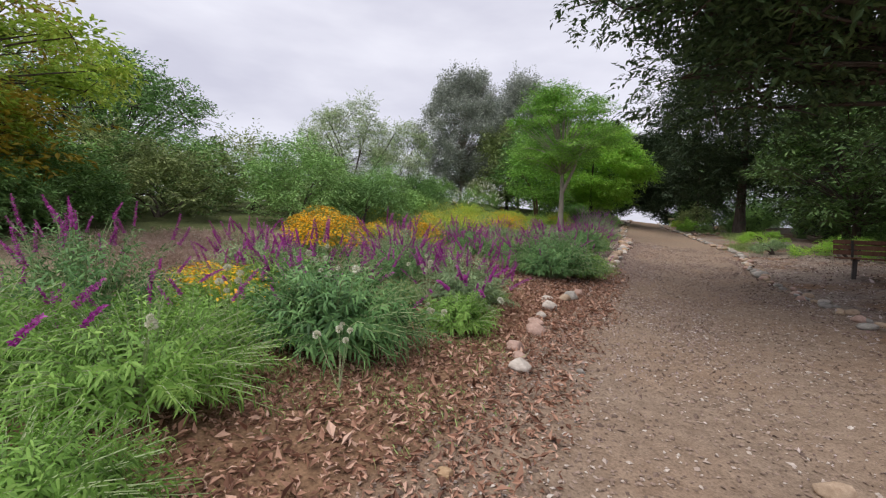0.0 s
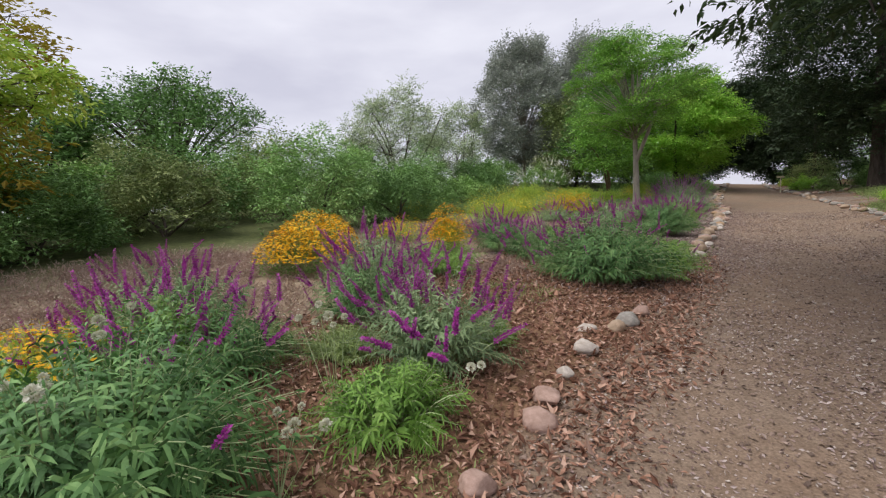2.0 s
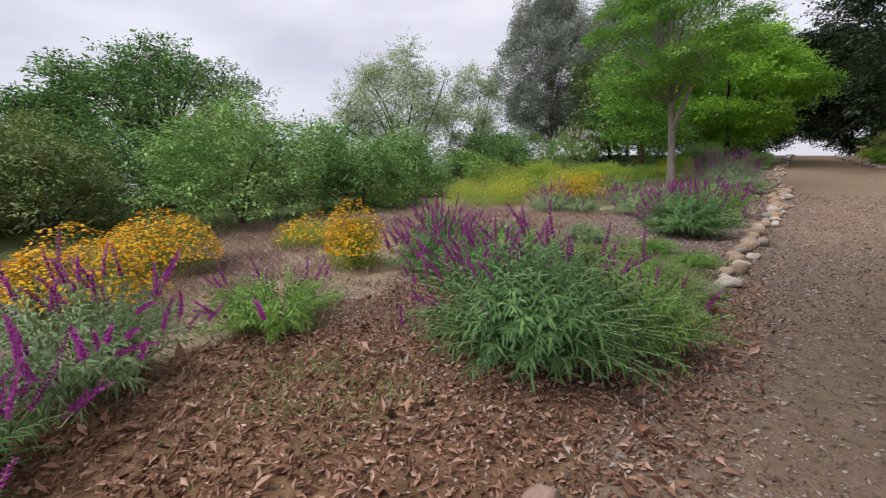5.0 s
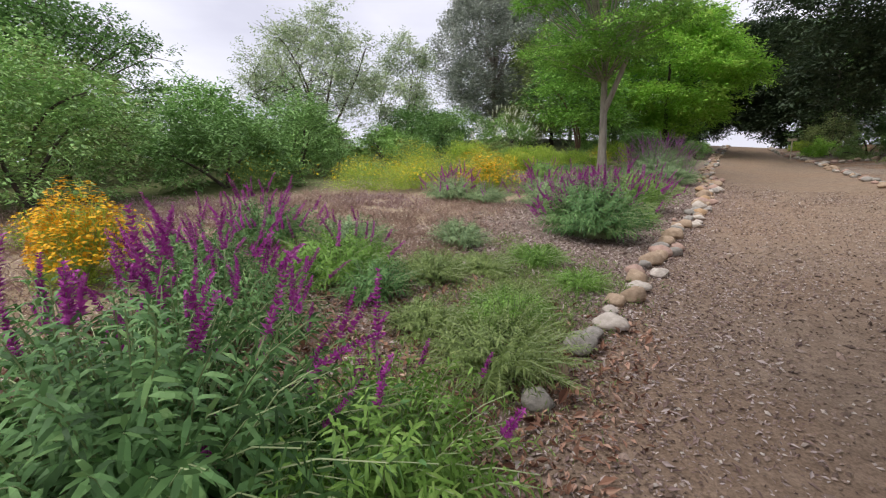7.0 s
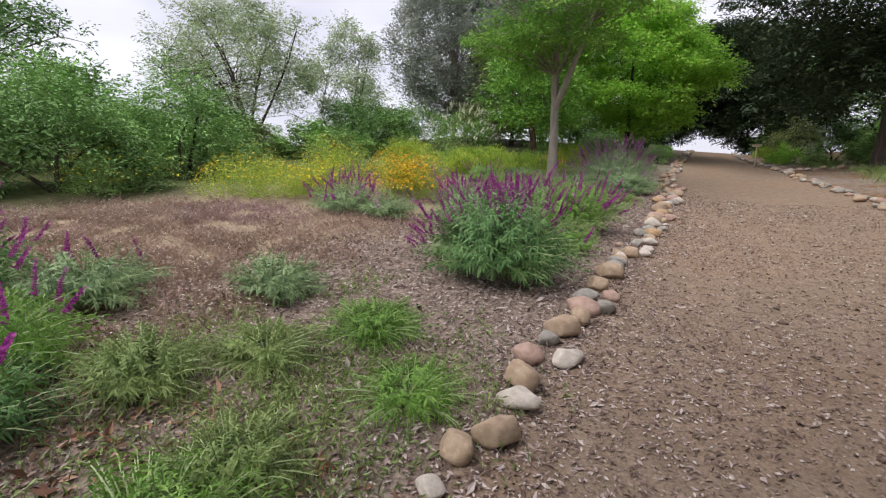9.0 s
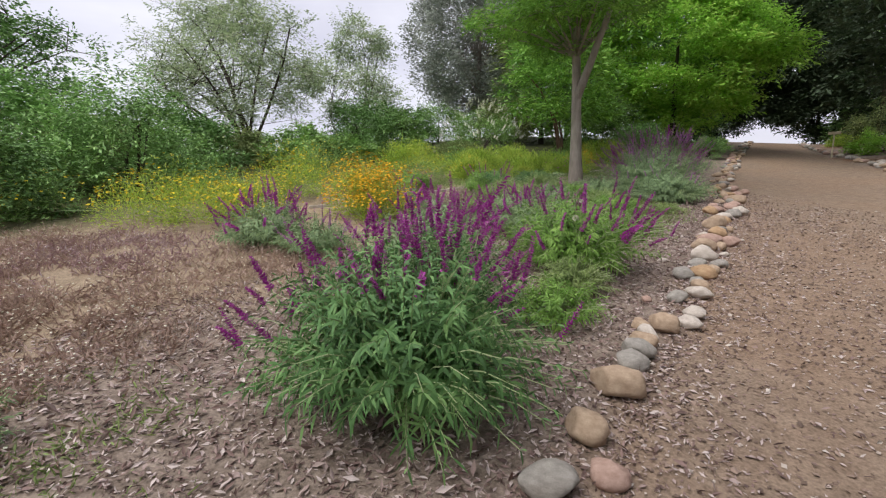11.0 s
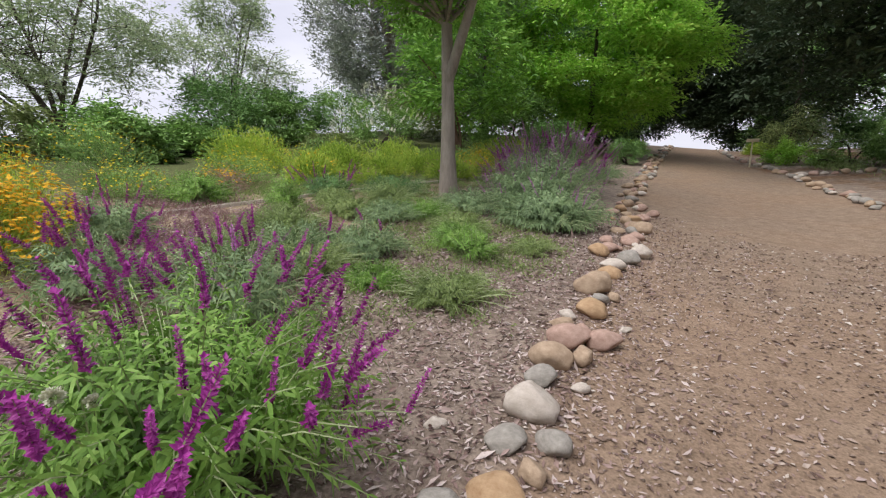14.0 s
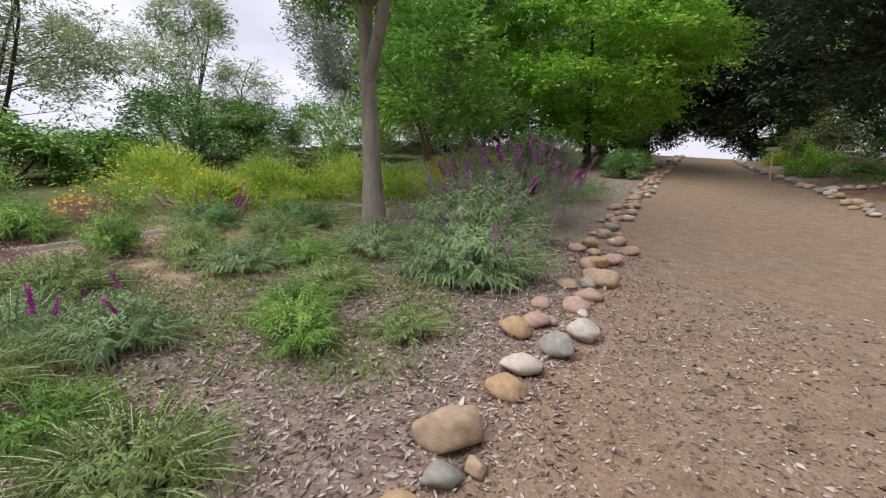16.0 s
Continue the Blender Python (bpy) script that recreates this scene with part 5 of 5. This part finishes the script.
M_BENCHWOOD = bark_material("brown_bench_wood", (0.13, 0.06, 0.04), (0.24, 0.12, 0.085), 22)
M_IRON, _, _, _b = material("dark_iron", 0.5, 0.5)
_b.inputs["Base Color"].default_value = (0.035, 0.028, 0.025, 1)
bench = thing("bench", 4.75, 13.4, "brown slatted wooden bench on iron pedestals under the tree", "bench", rz=-4)
for i in range(4):
    solid("seat_slat", box(1.8, 0.1, 0.035), M_BENCHWOOD, bench, (0, -0.2 + i * 0.115, 0.45))
for i in range(3):
    solid("back_slat", box(1.8, 0.03, 0.1), M_BENCHWOOD, bench, (0, 0.27 + 0.035 * i, 0.58 + i * 0.125), -14)
for sx in (-0.55, 0.55):
    solid("leg", box(0.08, 0.08, 0.47), M_IRON, bench, (sx, 0, 0.2))
    solid("seat_bracket", box(0.05, 0.46, 0.04), M_IRON, bench, (sx, -0.02, 0.41))
    solid("back_bracket", box(0.05, 0.03, 0.5), M_IRON, bench, (sx, 0.275, 0.63), -14)

# ---- edging and marker ----
M_EDGE = bark_material("weathered_edging", (0.50, 0.44, 0.38), (0.74, 0.69, 0.62), 14)


def edging():
    root = thing("bed_edging", -6.4, 24.0, "low weathered pale edging boards laid end to end round the bed", "garden edging")
    pts = [(-7.3, 18.6), (-6.95, 20.3), (-6.75, 22.0), (-6.5, 23.7), (-6.15, 25.4), (-5.75, 27.0), (-5.3, 28.6)]
    for a, b in zip(pts, pts[1:]):
        bm = box(0.04, math.dist(a, b) - 0.01, 0.09, 0.01)
        me = bpy.data.meshes.new("board")
        bm.to_mesh(me)
        bm.free()
        me.materials.append(M_EDGE)
        o = part("board", me, root)
        cx, cy = (a[0] + b[0]) / 2, (a[1] + b[1]) / 2
        tilt = math.degrees(math.atan2(ground_z(*b) - ground_z(*a), math.dist(a, b)))
        o.matrix_basis = root.matrix_basis.inverted() @ pose(cx, cy, ground_z(cx, cy) + 0.01, tilt, 0, math.degrees(math.atan2(b[1] - a[1], b[0] - a[0])) - 90)


edging()
M_PALE, _, _, _b = material("pale_painted_post", 0.6, 0.3)
_b.inputs["Base Color"].default_value = (0.55, 0.5, 0.36, 1)
marker = thing("plant_marker", 0.95, 38.2, "pale thin post with a small angled name plate", "sign")
solid("post", box(0.05, 0.05, 1.0), M_PALE, marker, (0, 0, 0.5))
solid("plate", box(0.4, 0.03, 0.12), M_PALE, marker, (0, -0.04, 1.0), 25)


# ---- litter, chips and gravel ----
def scatter(name, n, region, size, mat, label, seed, dense=None, curl=0.3, lift=0.4, aspect=0.5, solidbits=False):
    """Loose flat bits over a stretch of ground (x0, x1, y0, y1)."""
    global rng
    rng = np.random.default_rng(seed)
    x0, x1, y0, y1 = region
    x, y = rng.uniform(x0, x1, n), rng.uniform(y0, y1, n)
    keep = np.array([dense(a, b) > rng.uniform() for a, b in zip(x, y)]) if dense else np.ones(n, bool)
    x, y = x[keep], y[keep]
    n = len(x)
    z = np.array([ground_z(a, b) + (0.035 * noise.noise((a * 0.9, b * 0.9, 0)) + 0.018 * noise.noise((a * 3.1, b * 3.1, 4))) * (0.45 if -0.9 < a < 2.4 else 1) for a, b in zip(x, y)])
    d = unit(rng.normal(size=(n, 3)) * [1, 1, lift * 0.5])
    up = unit(rng.normal(size=(n, 3)) * lift + [0, 0, 1.0])
    L = size * rng.lognormal(0, 0.35, n)
    p = np.stack([x, y, z + 0.004 + rng.uniform(0, 1, n) * size * lift * 0.4], 1)
    b = Bits()
    if solidbits:
        s = unit(np.cross(d, up))
        u = unit(np.cross(s, d))
        hl, hw, hh = (L * 0.5)[:, None], (L * aspect * 0.5)[:, None], (L * 0.22)[:, None]
        v = np.stack([p - d * hl, p + s * hw, p + d * hl, p - s * hw, p + u * hh + d * hl * 0.2], 1)
        base = np.arange(n)[:, None] * 5
        b.add(v, np.concatenate([base + np.array([f]) for f in ([0, 3, 4], [3, 2, 4], [2, 1, 4], [1, 0, 4])], 0))
    else:
        leaves(b, p, d, up, L, L * aspect, -curl * 0.3, curl, False)
    return tagged(new(name, b.mesh(name, [mat])), label, "ground cover", kind="stuff")


def litter_density(x, y):
    edge = -0.75 - 0.25 * noise.noise((y * 0.8, 3, 0)) - 0.12 * y / 10
    return (1.0 if x < edge else max(0.0, 1 - (x - edge) * 2.2)) * (1 - 0.75 * smooth(9.5, 13, y))


def chip_density(x, y):
    return (1.0 if x < border_x(y) + 0.25 else max(0.05, 0.55 - (x - border_x(y)) * 0.5)) * smooth(6.5, 11, y)


scatter("leaf_litter", 58000, (-4.2, 0.4, -0.2, 12.5), 0.048, M_LITTER, "curled dry brown fallen leaves covering the bed edge", 601, litter_density, 0.5, 0.9, 0.42)
scatter("wood_chips", 165000, (-4.6, 0.2, 7.2, 26.0), 0.035, M_CHIP, "loose pale grey and brown wood chips", 602, chip_density, 0.2, 0.6, 0.34)
scatter("wood_chips", 90000, (-1.1, 2.3, 0.2, 24.0), 0.022, M_CHIP, "wood chips and dry leaf bits strewn over the path", 605, lambda x, y: max(0.05, min(1, 0.6 + 1.8 * noise.noise((x * 0.9, y * 0.45, 21)) - 0.25 * x)) * smooth(2, 7, y) * (1 - 0.6 * smooth(14, 19, y)), 0.3, 0.6, 0.45)
scatter("path_gravel", 60000, (-1.3, 2.7, 0.3, 25.0), 0.028, M_GRAVEL, "small loose stones and grit trodden into the path", 603, lambda x, y: 0.55 + 0.45 * noise.noise((x * 1.2, y * 0.6, 9)) * 2, solidbits=True, aspect=0.7)
scatter("wood_chips", 9000, (2.3, 6.5, 5.0, 20.0), 0.05, M_CHIP, "grey wood chips and leaves under the dark tree", 604, None, 0.2, 0.5, 0.5)


# ---- cream flower heads ----
def cream_heads(x, y, n, seed, h=0.6):
    global rng
    rng = np.random.default_rng(seed)
    root = thing("cream_flower", x, y, "thin-stemmed herb with cream white rounded flower heads", "flower", "cream flowers at the bed edge")
    st = Bits()
    b = Bits()
    k = 90
    d = rand_dirs(k, 0.5)
    leaves(b, d * 0.012, d, rand_dirs(k), 0.02, 0.014, 0, 0.2)
    me = b.mesh("flower_head", [M_WHITE])
    for i in range(n):
        e = np.array([rng.normal() * 0.13, rng.normal() * 0.13, h * rng.uniform(0.8, 1.1)])
        tube(st, bow((0, 0, 0), e, 0.03, 4), [0.004, 0.003, 0.003, 0.002], 3)
        o = part("flower_head", me, root)
        o.matrix_basis = Matrix.Translation(e) @ Matrix.Scale(rng.uniform(0.7, 1.2), 4)
    part("stemwork", st.mesh("stemwork", [M_STEM]), root)


for i, (x, y, n, h) in enumerate([(-2.0, 2.55, 5, 0.42), (-1.95, 3.7, 5, 0.4), (-2.2, 4.3, 6, 0.75), (-2.9, 2.4, 5, 0.7), (-3.0, 3.4, 4, 0.85), (-2.4, 3.0, 5, 0.8), (-2.6, 1.5, 4, 0.6), (-1.75, 4.9, 3, 0.35), (-2.1, 18.0, 3, 0.75)]):
    cream_heads(x, y, n, 700 + i, h)
